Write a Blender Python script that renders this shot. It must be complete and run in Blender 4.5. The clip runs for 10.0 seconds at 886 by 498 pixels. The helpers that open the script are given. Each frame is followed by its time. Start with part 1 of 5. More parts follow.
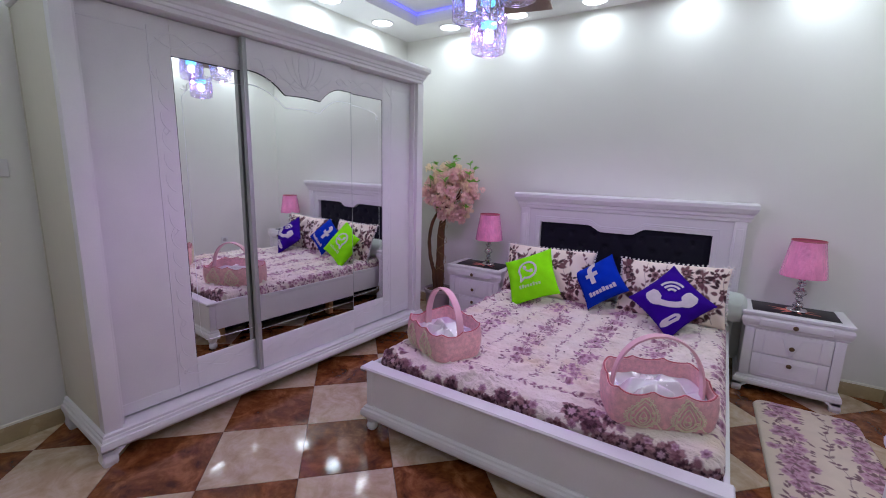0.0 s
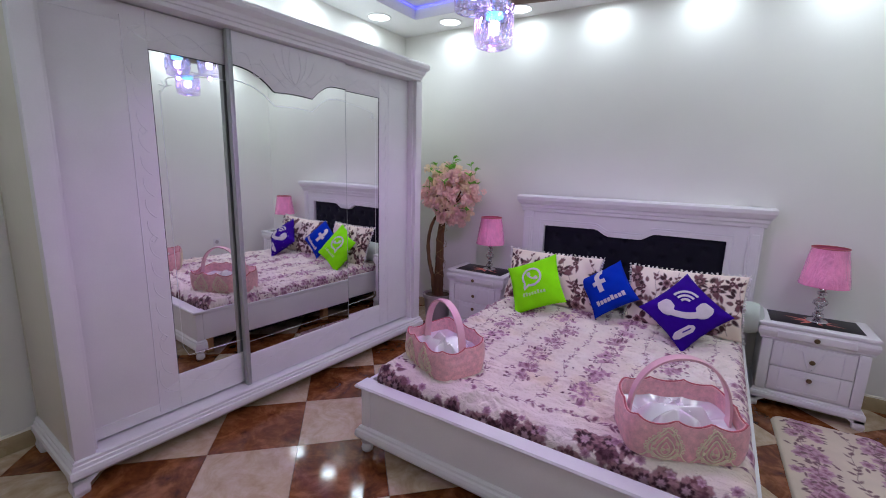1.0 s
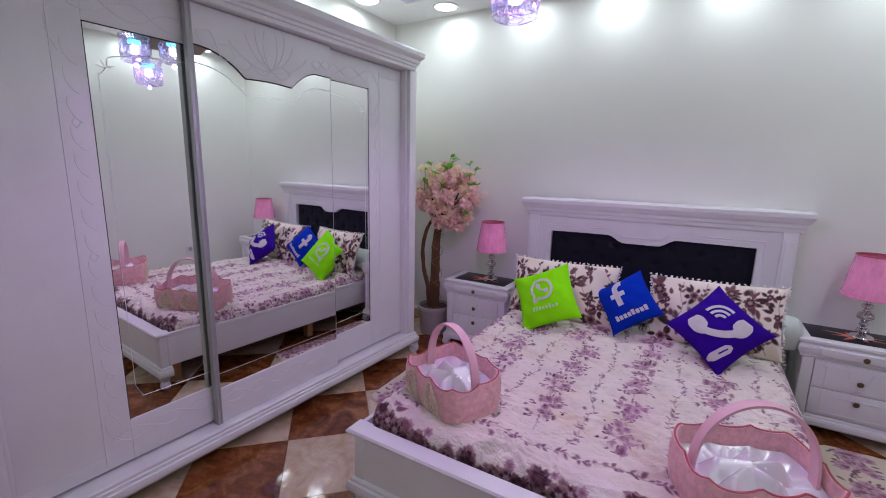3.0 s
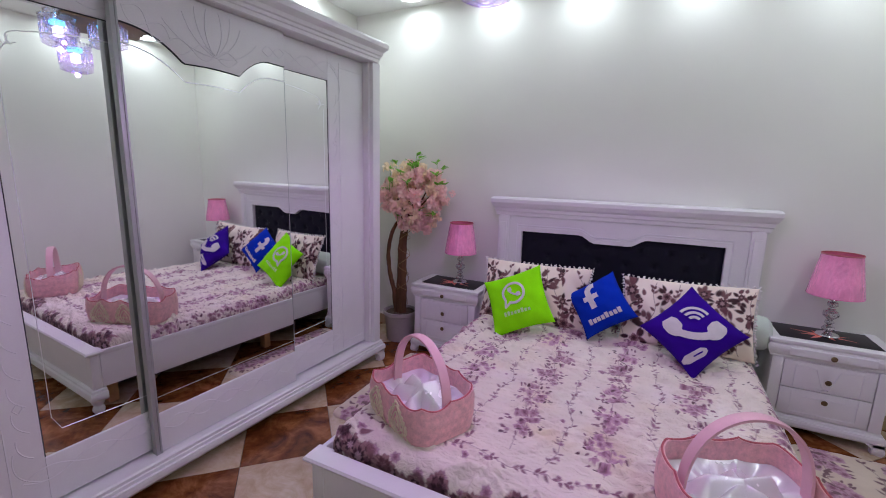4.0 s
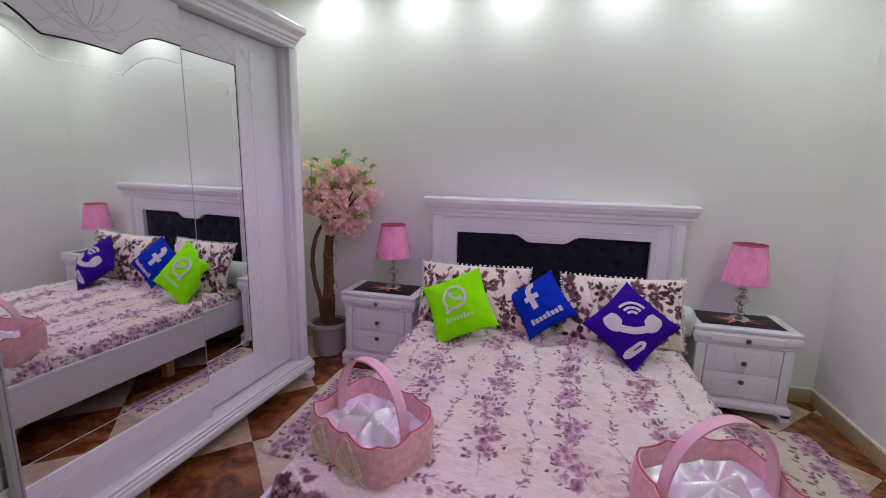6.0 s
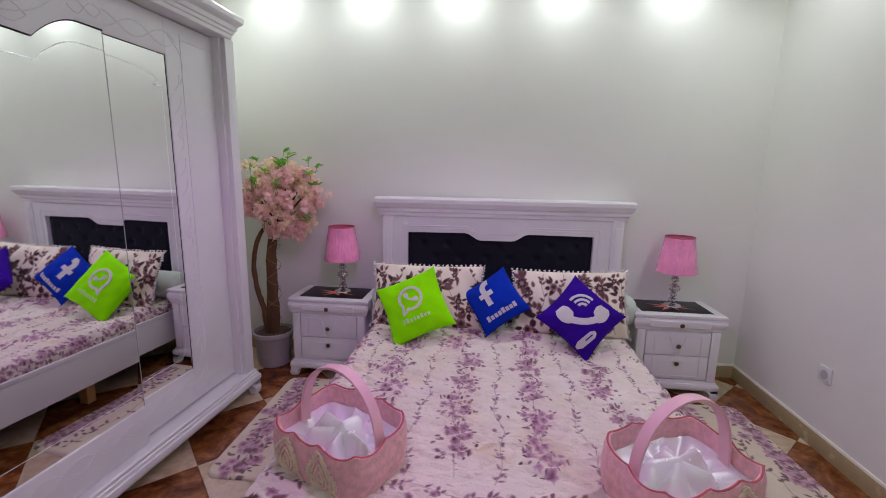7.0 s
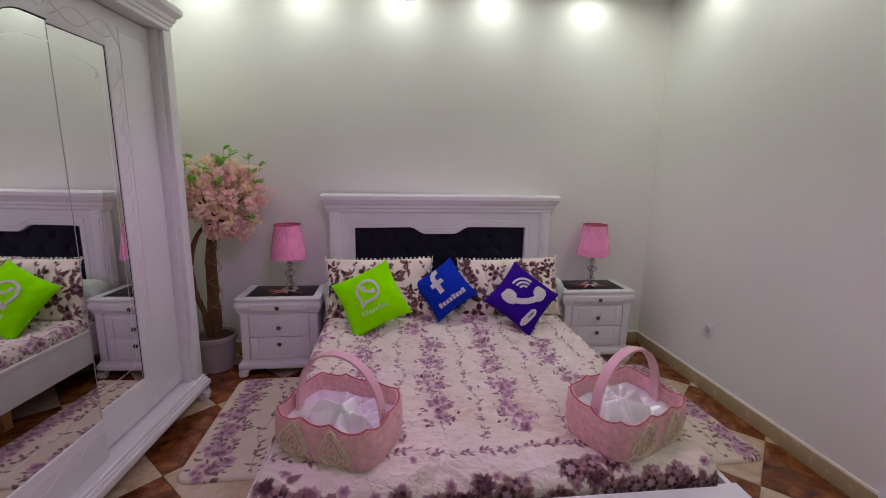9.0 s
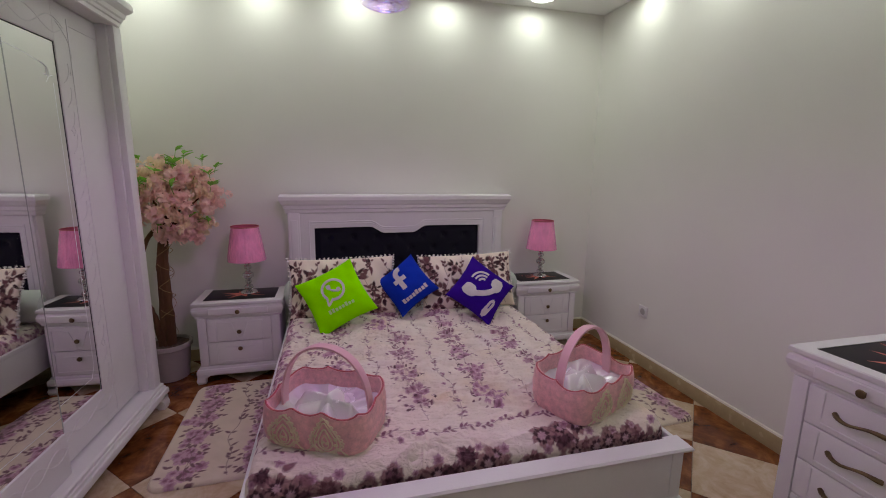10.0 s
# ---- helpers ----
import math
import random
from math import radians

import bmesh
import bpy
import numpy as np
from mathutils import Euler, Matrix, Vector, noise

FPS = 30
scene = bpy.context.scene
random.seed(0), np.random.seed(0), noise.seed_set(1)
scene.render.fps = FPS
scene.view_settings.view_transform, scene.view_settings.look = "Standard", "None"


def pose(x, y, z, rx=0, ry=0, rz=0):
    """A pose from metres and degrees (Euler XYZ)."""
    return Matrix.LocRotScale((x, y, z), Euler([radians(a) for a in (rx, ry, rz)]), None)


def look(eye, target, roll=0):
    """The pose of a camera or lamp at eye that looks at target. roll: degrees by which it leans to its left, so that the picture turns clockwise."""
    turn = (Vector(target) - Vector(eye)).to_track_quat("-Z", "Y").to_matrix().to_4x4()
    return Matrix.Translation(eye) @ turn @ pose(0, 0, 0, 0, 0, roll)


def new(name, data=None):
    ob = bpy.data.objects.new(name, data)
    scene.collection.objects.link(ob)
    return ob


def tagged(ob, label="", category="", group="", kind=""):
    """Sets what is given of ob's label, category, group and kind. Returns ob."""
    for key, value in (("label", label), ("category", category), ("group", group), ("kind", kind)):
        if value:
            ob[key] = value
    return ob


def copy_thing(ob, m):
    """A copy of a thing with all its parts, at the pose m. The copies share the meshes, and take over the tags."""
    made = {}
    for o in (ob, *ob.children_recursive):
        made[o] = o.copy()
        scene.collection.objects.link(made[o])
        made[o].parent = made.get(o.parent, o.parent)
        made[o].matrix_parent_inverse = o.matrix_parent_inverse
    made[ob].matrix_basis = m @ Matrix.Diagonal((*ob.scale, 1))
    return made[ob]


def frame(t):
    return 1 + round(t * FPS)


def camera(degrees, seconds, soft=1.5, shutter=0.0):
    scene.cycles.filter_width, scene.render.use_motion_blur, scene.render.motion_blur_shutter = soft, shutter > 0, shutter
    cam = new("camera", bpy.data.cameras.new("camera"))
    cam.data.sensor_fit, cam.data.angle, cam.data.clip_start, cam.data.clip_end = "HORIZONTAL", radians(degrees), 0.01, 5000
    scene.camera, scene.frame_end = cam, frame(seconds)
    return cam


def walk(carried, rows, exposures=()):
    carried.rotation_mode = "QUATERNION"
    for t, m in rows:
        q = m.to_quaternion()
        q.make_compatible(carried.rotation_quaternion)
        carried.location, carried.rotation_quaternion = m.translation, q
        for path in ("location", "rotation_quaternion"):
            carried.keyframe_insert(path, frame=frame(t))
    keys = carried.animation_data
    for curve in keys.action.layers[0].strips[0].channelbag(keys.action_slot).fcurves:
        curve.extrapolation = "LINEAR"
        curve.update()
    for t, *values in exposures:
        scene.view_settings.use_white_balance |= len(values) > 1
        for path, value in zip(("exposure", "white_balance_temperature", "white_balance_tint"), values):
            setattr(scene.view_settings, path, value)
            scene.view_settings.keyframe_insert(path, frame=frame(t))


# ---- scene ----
cam = camera(92.0, 10.0, 1.0)
EXPO = [(0, 0.0, 6150, 12.5), (2.5, -0.02, 6200, 12.5), (5, -0.02, 6500, 10.5), (7.5, -0.05, 6850, 8.5), (8.5, -0.18, 7100, 7.5), (10, -0.48, 7500, 5.5)]
PATH = [
    (0, (-1.864, 2.349, 1.394), (-2.933, 3.999, 1.029), 1.4),
    (0.5, (-1.904, 2.414, 1.405), (-2.968, 4.067, 1.038), 1.5),
    (1, (-1.966, 2.481, 1.415), (-3.027, 4.136, 1.044), 1.5),
    (1.5, (-2.03, 2.541, 1.406), (-3.09, 4.197, 1.04), 1.5),
    (2, (-2.113, 2.614, 1.407), (-3.172, 4.27, 1.042), 1.4),
    (2.5, (-2.178, 2.666, 1.419), (-3.226, 4.329, 1.05), 1.3),
    (4, (-2.309, 2.858, 1.401), (-3.177, 4.623, 1.036), 1.5),
    (4.5, (-2.335, 2.91, 1.399), (-3.144, 4.703, 1.038), 1.4),
    (5, (-2.384, 2.955, 1.398), (-3.107, 4.785, 1.038), 1.3),
    (5.5, (-2.435, 2.98, 1.415), (-3.068, 4.84, 1.044), 1.3),
    (7, (-2.604, 2.979, 1.395), (-2.811, 4.936, 1.037), 1.1),
    (7.5, (-2.654, 2.954, 1.4), (-2.757, 4.918, 1.038), 1.0),
    (8, (-2.724, 2.902, 1.408), (-2.716, 4.867, 1.036), 0.9),
    (8.5, (-2.782, 2.855, 1.402), (-2.691, 4.819, 1.032), 0.9),
    (9, (-2.869, 2.799, 1.405), (-2.649, 4.752, 1.034), 1.0),
    (9.5, (-2.942, 2.748, 1.407), (-2.608, 4.685, 1.038), 1.0),
    (10, (-3.024, 2.698, 1.399), (-2.532, 4.602, 1.037), 0.8),
]
walk(cam, [(t, look(eye, target, roll)) for t, eye, target, roll in PATH], EXPO)

# ---- world and light ----
world = bpy.data.worlds.new("world")
world.use_nodes = True
world.node_tree.nodes["Background"].inputs[0].default_value = (0.6, 0.6, 0.7, 1)
world.node_tree.nodes["Background"].inputs[1].default_value = 0.02
scene.world = world
DOWNLIGHT = 1.95  # watts each
PENDANT = 7.6
COVE = 1.1
PURPLE = (0.72, 0.31, 1.0)
DAYLIGHT_WHITE = (0.85, 0.95, 1.0)


# ---- materials ----
def nodes_of(name):
    m = bpy.data.materials.new(name)
    m.use_nodes = True
    return m, m.node_tree.nodes, m.node_tree.links, m.node_tree.nodes["Principled BSDF"]


def mat(name, col, rough=0.5, var=0.08, scale=6.0, bump=0.0, bscale=120.0, metal=0.0, coat=0.0, rvar=0.1, stretch=(1, 1, 1), sheen=0.0, piece=0.0):
    """A surface with broad and fine variation of colour and gloss, and fine relief."""
    m, n, l, b = nodes_of(name)
    tc = n.new("ShaderNodeTexCoord")
    mp = n.new("ShaderNodeMapping")
    mp.inputs["Scale"].default_value = stretch
    l.new(tc.outputs["Object"], mp.inputs[0])
    big, fine = n.new("ShaderNodeTexNoise"), n.new("ShaderNodeTexNoise")
    big.inputs["Scale"].default_value, big.inputs["Detail"].default_value = scale, 4
    fine.inputs["Scale"].default_value, fine.inputs["Detail"].default_value = bscale, 3
    l.new(mp.outputs[0], big.inputs["Vector"])
    l.new(mp.outputs[0], fine.inputs["Vector"])
    mix = n.new("ShaderNodeMath")
    mix.operation = "MULTIPLY_ADD"
    l.new(fine.outputs["Fac"], mix.inputs[0])
    mix.inputs[1].default_value = 0.4
    l.new(big.outputs["Fac"], mix.inputs[2])
    rng = n.new("ShaderNodeMapRange")
    rng.inputs["From Min"].default_value, rng.inputs["From Max"].default_value = 0.4, 1.0
    rng.inputs["To Min"].default_value, rng.inputs["To Max"].default_value = 1 - var, 1 + var
    l.new(mix.outputs[0], rng.inputs["Value"])
    value = rng.outputs[0]
    if piece:
        info, pr, mul = n.new("ShaderNodeObjectInfo"), n.new("ShaderNodeMapRange"), n.new("ShaderNodeMath")
        pr.inputs["To Min"].default_value, pr.inputs["To Max"].default_value = 1 - piece, 1 + piece
        l.new(info.outputs["Random"], pr.inputs["Value"])
        mul.operation = "MULTIPLY"
        l.new(value, mul.inputs[0])
        l.new(pr.outputs[0], mul.inputs[1])
        value = mul.outputs[0]
    sc = n.new("ShaderNodeVectorMath")
    sc.operation = "SCALE"
    sc.inputs[0].default_value = col[:3]
    l.new(value, sc.inputs["Scale"])
    l.new(sc.outputs[0], b.inputs["Base Color"])
    rr = n.new("ShaderNodeMapRange")
    rr.inputs["To Min"].default_value, rr.inputs["To Max"].default_value = max(0.02, rough - rvar), min(1, rough + rvar)
    l.new(big.outputs["Fac"], rr.inputs["Value"])
    l.new(rr.outputs[0], b.inputs["Roughness"])
    b.inputs["Metallic"].default_value = metal
    b.inputs["Coat Weight"].default_value = coat
    b.inputs["Coat Roughness"].default_value = 0.15
    b.inputs["Sheen Weight"].default_value = sheen
    if bump:
        bp = n.new("ShaderNodeBump")
        bp.inputs["Strength"].default_value, bp.inputs["Distance"].default_value = bump, 0.002
        l.new(fine.outputs["Fac"], bp.inputs["Height"])
        l.new(bp.outputs[0], b.inputs["Normal"])
        if coat > 0.5:
            l.new(bp.outputs[0], b.inputs["Coat Normal"])
    return m


def tile_mat(name, dark, mid, light, rough):
    """Marbled ceramic: cloudy veins in three tones, shifted from piece to piece."""
    m, n, l, b = nodes_of(name)
    tc, info, add = n.new("ShaderNodeTexCoord"), n.new("ShaderNodeObjectInfo"), n.new("ShaderNodeVectorMath")
    comb = n.new("ShaderNodeMath")
    comb.operation, comb.inputs[1].default_value = "MULTIPLY", 37.0
    l.new(info.outputs["Random"], comb.inputs[0])
    l.new(tc.outputs["Object"], add.inputs[0])
    l.new(comb.outputs[0], add.inputs[1])
    a, c = n.new("ShaderNodeTexNoise"), n.new("ShaderNodeTexNoise")
    a.inputs["Scale"].default_value, a.inputs["Detail"].default_value, a.inputs["Distortion"].default_value = 5, 7, 1.6
    a.inputs["Roughness"].default_value = 0.62
    c.inputs["Scale"].default_value, c.inputs["Detail"].default_value, c.inputs["Distortion"].default_value = 24, 5, 0.6
    l.new(add.outputs[0], a.inputs["Vector"])
    l.new(add.outputs[0], c.inputs["Vector"])
    s = n.new("ShaderNodeMath")
    s.operation, s.inputs[1].default_value = "MULTIPLY_ADD", 0.35
    l.new(c.outputs["Fac"], s.inputs[0])
    l.new(a.outputs["Fac"], s.inputs[2])
    ramp = n.new("ShaderNodeValToRGB")
    e = ramp.color_ramp.elements
    e[0].position, e[0].color = 0.48, (*dark, 1)
    e[1].position, e[1].color = 0.88, (*light, 1)
    k = e.new(0.68)
    k.color = (*mid, 1)
    l.new(s.outputs[0], ramp.inputs[0])
    l.new(ramp.outputs[0], b.inputs["Base Color"])
    rr = n.new("ShaderNodeMapRange")
    rr.inputs["To Min"].default_value, rr.inputs["To Max"].default_value = rough - 0.04, rough + 0.08
    l.new(c.outputs["Fac"], rr.inputs["Value"])
    l.new(rr.outputs[0], b.inputs["Roughness"])
    bp = n.new("ShaderNodeBump")
    bp.inputs["Strength"].default_value, bp.inputs["Distance"].default_value = 0.05, 0.002
    l.new(a.outputs["Fac"], bp.inputs["Height"])
    l.new(bp.outputs[0], b.inputs["Normal"])
    return m


def print_mat(name, rough=0.85, bump=0.5, bscale=70.0, sheen=0.05, relief=0.004, across=1.0):
    """Printed fabric: the print is a colour attribute of the cloth; crinkles and weave are relief."""
    m, n, l, b = nodes_of(name)
    at, tc = n.new("ShaderNodeAttribute"), n.new("ShaderNodeTexCoord")
    at.attribute_name = "print"
    no, big = n.new("ShaderNodeTexNoise"), n.new("ShaderNodeTexNoise")
    no.inputs["Scale"].default_value, no.inputs["Detail"].default_value = bscale, 5
    big.inputs["Scale"].default_value, big.inputs["Detail"].default_value = 9, 3
    mp = n.new("ShaderNodeMapping")
    mp.inputs["Scale"].default_value = (1, across, 1)
    l.new(tc.outputs["Object"], mp.inputs[0])
    l.new(mp.outputs[0], no.inputs["Vector"])
    no.inputs["Distortion"].default_value = 0.8
    l.new(tc.outputs["Object"], big.inputs["Vector"])
    rng = n.new("ShaderNodeMapRange")
    rng.inputs["To Min"].default_value, rng.inputs["To Max"].default_value = 0.86, 1.1
    l.new(big.outputs["Fac"], rng.inputs["Value"])
    sc = n.new("ShaderNodeVectorMath")
    sc.operation = "SCALE"
    l.new(at.outputs["Color"], sc.inputs[0])
    l.new(rng.outputs[0], sc.inputs["Scale"])
    l.new(sc.outputs[0], b.inputs["Base Color"])
    b.inputs["Roughness"].default_value = rough
    b.inputs["Sheen Weight"].default_value = sheen
    bp = n.new("ShaderNodeBump")
    bp.inputs["Strength"].default_value, bp.inputs["Distance"].default_value = bump, relief
    l.new(no.outputs["Fac"], bp.inputs["Height"])
    l.new(bp.outputs[0], b.inputs["Normal"])
    return m


def glow_mat(name, col, strength, base=0.8):
    m, n, l, b = nodes_of(name)
    b.inputs["Base Color"].default_value = (base, base, base, 1)
    b.inputs["Emission Color"].default_value = (*col, 1)
    b.inputs["Emission Strength"].default_value = strength
    return m


def glass_mat(name, col, rough=0.03, clear=0.7, cut=0.8):
    """Thin glass: tinted see-through with a sharp gloss."""
    m, n, l, b = nodes_of(name)
    tr, gl, mx = n.new("ShaderNodeBsdfTransparent"), n.new("ShaderNodeBsdfGlossy"), n.new("ShaderNodeMixShader")
    tr.inputs[0].default_value = (*col, 1)
    gl.inputs["Roughness"].default_value = rough
    tc, vo, bp = n.new("ShaderNodeTexCoord"), n.new("ShaderNodeTexVoronoi"), n.new("ShaderNodeBump")
    vo.inputs["Scale"].default_value = 45
    bp.inputs["Strength"].default_value, bp.inputs["Distance"].default_value = cut, 0.01
    l.new(tc.outputs["Object"], vo.inputs["Vector"])
    l.new(vo.outputs["Distance"], bp.inputs["Height"])
    l.new(bp.outputs[0], gl.inputs["Normal"])
    mx.inputs[0].default_value = 1 - clear
    l.new(tr.outputs[0], mx.inputs[1])
    l.new(gl.outputs[0], mx.inputs[2])
    l.new(mx.outputs[0], n["Material Output"].inputs["Surface"])
    return m


def thin_mat(name, col, share=0.45, var=0.2, scale=30.0):
    """Thin silk or leaf that lets part of the light through."""
    m = mat(name, col, 0.65, var, scale, sheen=0.2)
    n, l = m.node_tree.nodes, m.node_tree.links
    b, out = n["Principled BSDF"], n["Material Output"]
    tr, mx = n.new("ShaderNodeBsdfTranslucent"), n.new("ShaderNodeMixShader")
    l.new(b.inputs["Base Color"].links[0].from_socket, tr.inputs["Color"])
    mx.inputs[0].default_value = share
    l.new(b.outputs[0], mx.inputs[1])
    l.new(tr.outputs[0], mx.inputs[2])
    l.new(mx.outputs[0], out.inputs["Surface"])
    return m


WALL = mat("wall_paint", (0.80, 0.795, 0.735), 0.7, 0.03, 1.5, 0.12, 260)
CEIL = mat("ceiling_paint", (0.86, 0.855, 0.84), 0.7, 0.02, 2, 0.05, 200)
WHITE = mat("white_lacquer", (0.78, 0.77, 0.765), 0.32, 0.04, 5, 0.06, 160, coat=0.15, rvar=0.08)
EDGE = mat("carved_lacquer", (0.78, 0.77, 0.78), 0.35, 0.05, 9, 0.05, 160)
GAP = mat("dark_gap", (0.03, 0.03, 0.035), 0.8)
SIDE = mat("cream_laminate", (0.66, 0.64, 0.52), 0.4, 0.05, 2, 0.04, 60, stretch=(1, 1, 0.2))
MIRROR = mat("mirror_silver", (0.91, 0.93, 0.92), 0.012, 0.01, 2, metal=1.0, rvar=0.006)
ALU = mat("brushed_aluminium", (0.42, 0.44, 0.42), 0.4, 0.06, 4, 0.1, 300, metal=0.35, stretch=(1, 1, 0.03))
BROWN_TILE = tile_mat("brown_marble_tile", (0.07, 0.019, 0.005), (0.20, 0.062, 0.017), (0.36, 0.145, 0.052), 0.06)
CREAM_TILE = tile_mat("cream_marble_tile", (0.44, 0.32, 0.19), (0.56, 0.43, 0.29), (0.66, 0.55, 0.41), 0.065)
GROUT = mat("tile_grout", (0.3, 0.24, 0.17), 0.9, 0.2, 20, 0.3, 200)
SKIRT = mat("beige_skirting_tile", (0.40, 0.31, 0.165), 0.25, 0.12, 14, 0.05, 80)
SKIRT_TOP = mat("pale_skirting_edge", (0.74, 0.70, 0.60), 0.45, 0.06, 12)
TUFT = mat("charcoal_velvet", (0.010, 0.010, 0.018), 0.85, 0.2, 14, 0.3, 260, sheen=0.04)
TUFT.node_tree.nodes["Principled BSDF"].inputs["Specular IOR Level"].default_value = 0.2
BLACK_GLASS = mat("black_glass_top", (0.010, 0.010, 0.012), 0.42, 0.1, 5, rvar=0.05)
BLACK_GLASS.node_tree.nodes["Principled BSDF"].inputs["Specular IOR Level"].default_value = 0.2
STAR = mat("coral_print", (0.75, 0.2, 0.15), 0.4, 0.25, 40)
BRASS = mat("aged_brass", (0.16, 0.11, 0.06), 0.4, 0.3, 40, 0.1, 200, metal=0.85)
PRINT = print_mat("floral_bedspread_cloth", 0.7, 1.0, 26.0, 0.05, 0.02, 2.0)
PILLOW_PRINT = print_mat("floral_pillow_plush", 0.9, 0.6, 120.0, 0.1)
RUG_PRINT = print_mat("floral_rug_pile", 0.95, 0.9, 200.0, 0.05)
BOLSTER = mat("pale_mint_cotton", (0.62, 0.68, 0.62), 0.8, 0.06, 12, 0.25, 150)
POM = mat("white_pompom_wool", (0.78, 0.76, 0.72), 0.95, 0.08, 60, 0.6, 300)
GREEN = mat("lime_green_plush", (0.27, 0.88, 0.002), 0.85, 0.1, 9, 0.3, 220)
BLUE = mat("royal_blue_plush", (0.001, 0.028, 0.40), 0.85, 0.15, 9, 0.3, 220)
VIOLET = mat("deep_violet_plush", (0.030, 0.001, 0.24), 0.85, 0.15, 9, 0.3, 220)
for cover in (GREEN, BLUE, VIOLET):
    cover.node_tree.nodes["Principled BSDF"].inputs["Specular IOR Level"].default_value = 0.12
FELT = mat("white_felt_applique", (0.62, 0.57, 0.58), 0.85, 0.08, 30, 0.4, 260)
FELT_LIME = mat("pale_lime_felt", (0.52, 0.78, 0.32), 0.85, 0.06, 30, 0.3, 260)
PINK = mat("pink_satin", (0.80, 0.44, 0.45), 0.36, 0.22, 48, 0.5, 150)
ROSE = mat("rose_piping", (0.50, 0.10, 0.12), 0.5, 0.12, 30, 0.2, 200)
HANDLE_PINK = mat("pale_pink_satin_ribbon", (0.78, 0.46, 0.5), 0.35, 0.06, 12, 0.08, 160)
LACE = mat("cream_gold_lace", (0.80, 0.70, 0.50), 0.5, 0.15, 60, 0.4, 260)
SATIN = mat("white_satin_lining", (0.84, 0.81, 0.84), 0.26, 0.05, 8, 0.05, 60, metal=0.3)
ETCHED = mat("frosted_etching", (0.93, 0.95, 0.96), 0.32, 0.03, 20, metal=0.85)
SHADE = mat("pink_lampshade_film", (1.0, 0.33, 0.58), 0.22, 0.14, 26, 1.0, 60, coat=1.0, stretch=(1, 1, 0.45))
SHADE.node_tree.nodes["Principled BSDF"].inputs["Coat Roughness"].default_value = 0.05
SHADE.node_tree.nodes["Bump"].inputs["Distance"].default_value = 0.008
SHADE_IN = mat("pink_shade_inside", (0.7, 0.15, 0.26), 0.6, 0.06, 10)
CHROME = mat("chrome", (0.75, 0.74, 0.76), 0.12, 0.08, 30, metal=1.0, rvar=0.05)
CRYSTAL = glass_mat("lamp_crystal", (0.86, 0.84, 0.88), 0.05, 0.55)
BARK = mat("brown_bark", (0.13, 0.062, 0.024), 0.85, 0.45, 22, 0.8, 70, stretch=(1, 1, 0.2))
TWINE = mat("straw_twine", (0.36, 0.24, 0.1), 0.8, 0.2, 60)
POT = mat("grey_clay_pot", (0.44, 0.40, 0.38), 0.6, 0.1, 9, 0.15, 90)
SOIL = mat("dry_moss", (0.10, 0.07, 0.045), 0.95, 0.5, 60, 0.9, 120)
PETAL = thin_mat("pink_silk_petal", (1.0, 0.76, 0.70), 0.5, 0.04)
PETAL_PALE = thin_mat("pale_peach_petal", (1.0, 0.86, 0.66), 0.55, 0.06)
LEAF = thin_mat("bright_green_leaf", (0.19, 0.48, 0.05), 0.4, 0.3, 40)
PLASTIC = mat("white_plastic", (0.75, 0.74, 0.73), 0.35, 0.03, 10)
SLOT = mat("socket_grey", (0.45, 0.43, 0.42), 0.6)
LENS_ON = glow_mat("downlight_lens", DAYLIGHT_WHITE, 3.5)
LED_BLUE = glow_mat("blue_led_strip", (0.03, 0.02, 1.0), COVE)
CORE = glow_mat("pendant_led", (0.80, 0.72, 1.0), 5.0, 0.03)
CORE_CYAN = glow_mat("pendant_led_cyan", (0.12, 0.6, 1.0), 3.5, 0.03)
CUT_LINE = mat("bright_cut_glass_edge", (0.86, 0.80, 1.0), 0.12, 0.1, 60, metal=0.9)
PEND_GLASS = glass_mat("violet_cut_glass", (0.93, 0.88, 1.0), 0.06, 0.82, 0.9)
WOOD = mat("brown_wood_plate", (0.2, 0.12, 0.07), 0.5, 0.25, 12, 0.1, 60, stretch=(1, 0.15, 1))
# near-black colour standing in for the shade under the bed
UNDERBED_SHADE = mat("black_underbed_shade", (0.012, 0.011, 0.012), 0.95, 0.2, 20, 0.2, 150)
RAW = mat("raw_pine", (0.5, 0.27, 0.1), 0.6, 0.2, 10, 0.2, 60, stretch=(1, 1, 0.2))


# ---- building helpers ----
def thing(name, label, category, group="", kind="", at=(0, 0, 0), rz=0.0):
    ob = new(name)
    ob.matrix_basis = pose(*at, 0, 0, rz)
    ob.empty_display_size = 0.1
    return tagged(ob, label, category, group, kind)


def mesh_of(bm, name, smooth=True):
    me = bpy.data.meshes.new(name)
    bmesh.ops.recalc_face_normals(bm, faces=bm.faces)
    for f in bm.faces:
        f.smooth = smooth
    bm.to_mesh(me)
    bm.free()
    if smooth:
        me.set_sharp_from_angle(angle=radians(32))
    return me


def part(name, bm, material, parent, label="", smooth=True, m=None):
    """Links a bmesh as one mesh object under a thing or a part; mouldings keep their crisp arrises."""
    if "cornice" in name or "plinth" in name or "moulding" in name or name.endswith("_cap"):
        smooth = False
    me = mesh_of(bm, name, smooth)
    for k in (material if isinstance(material, (list, tuple)) else [material]):
        me.materials.append(k)
    ob = new(name, me)
    ob.parent = parent
    if m is not None:
        ob.matrix_basis = m
    if label:
        tagged(ob, label)
    return ob


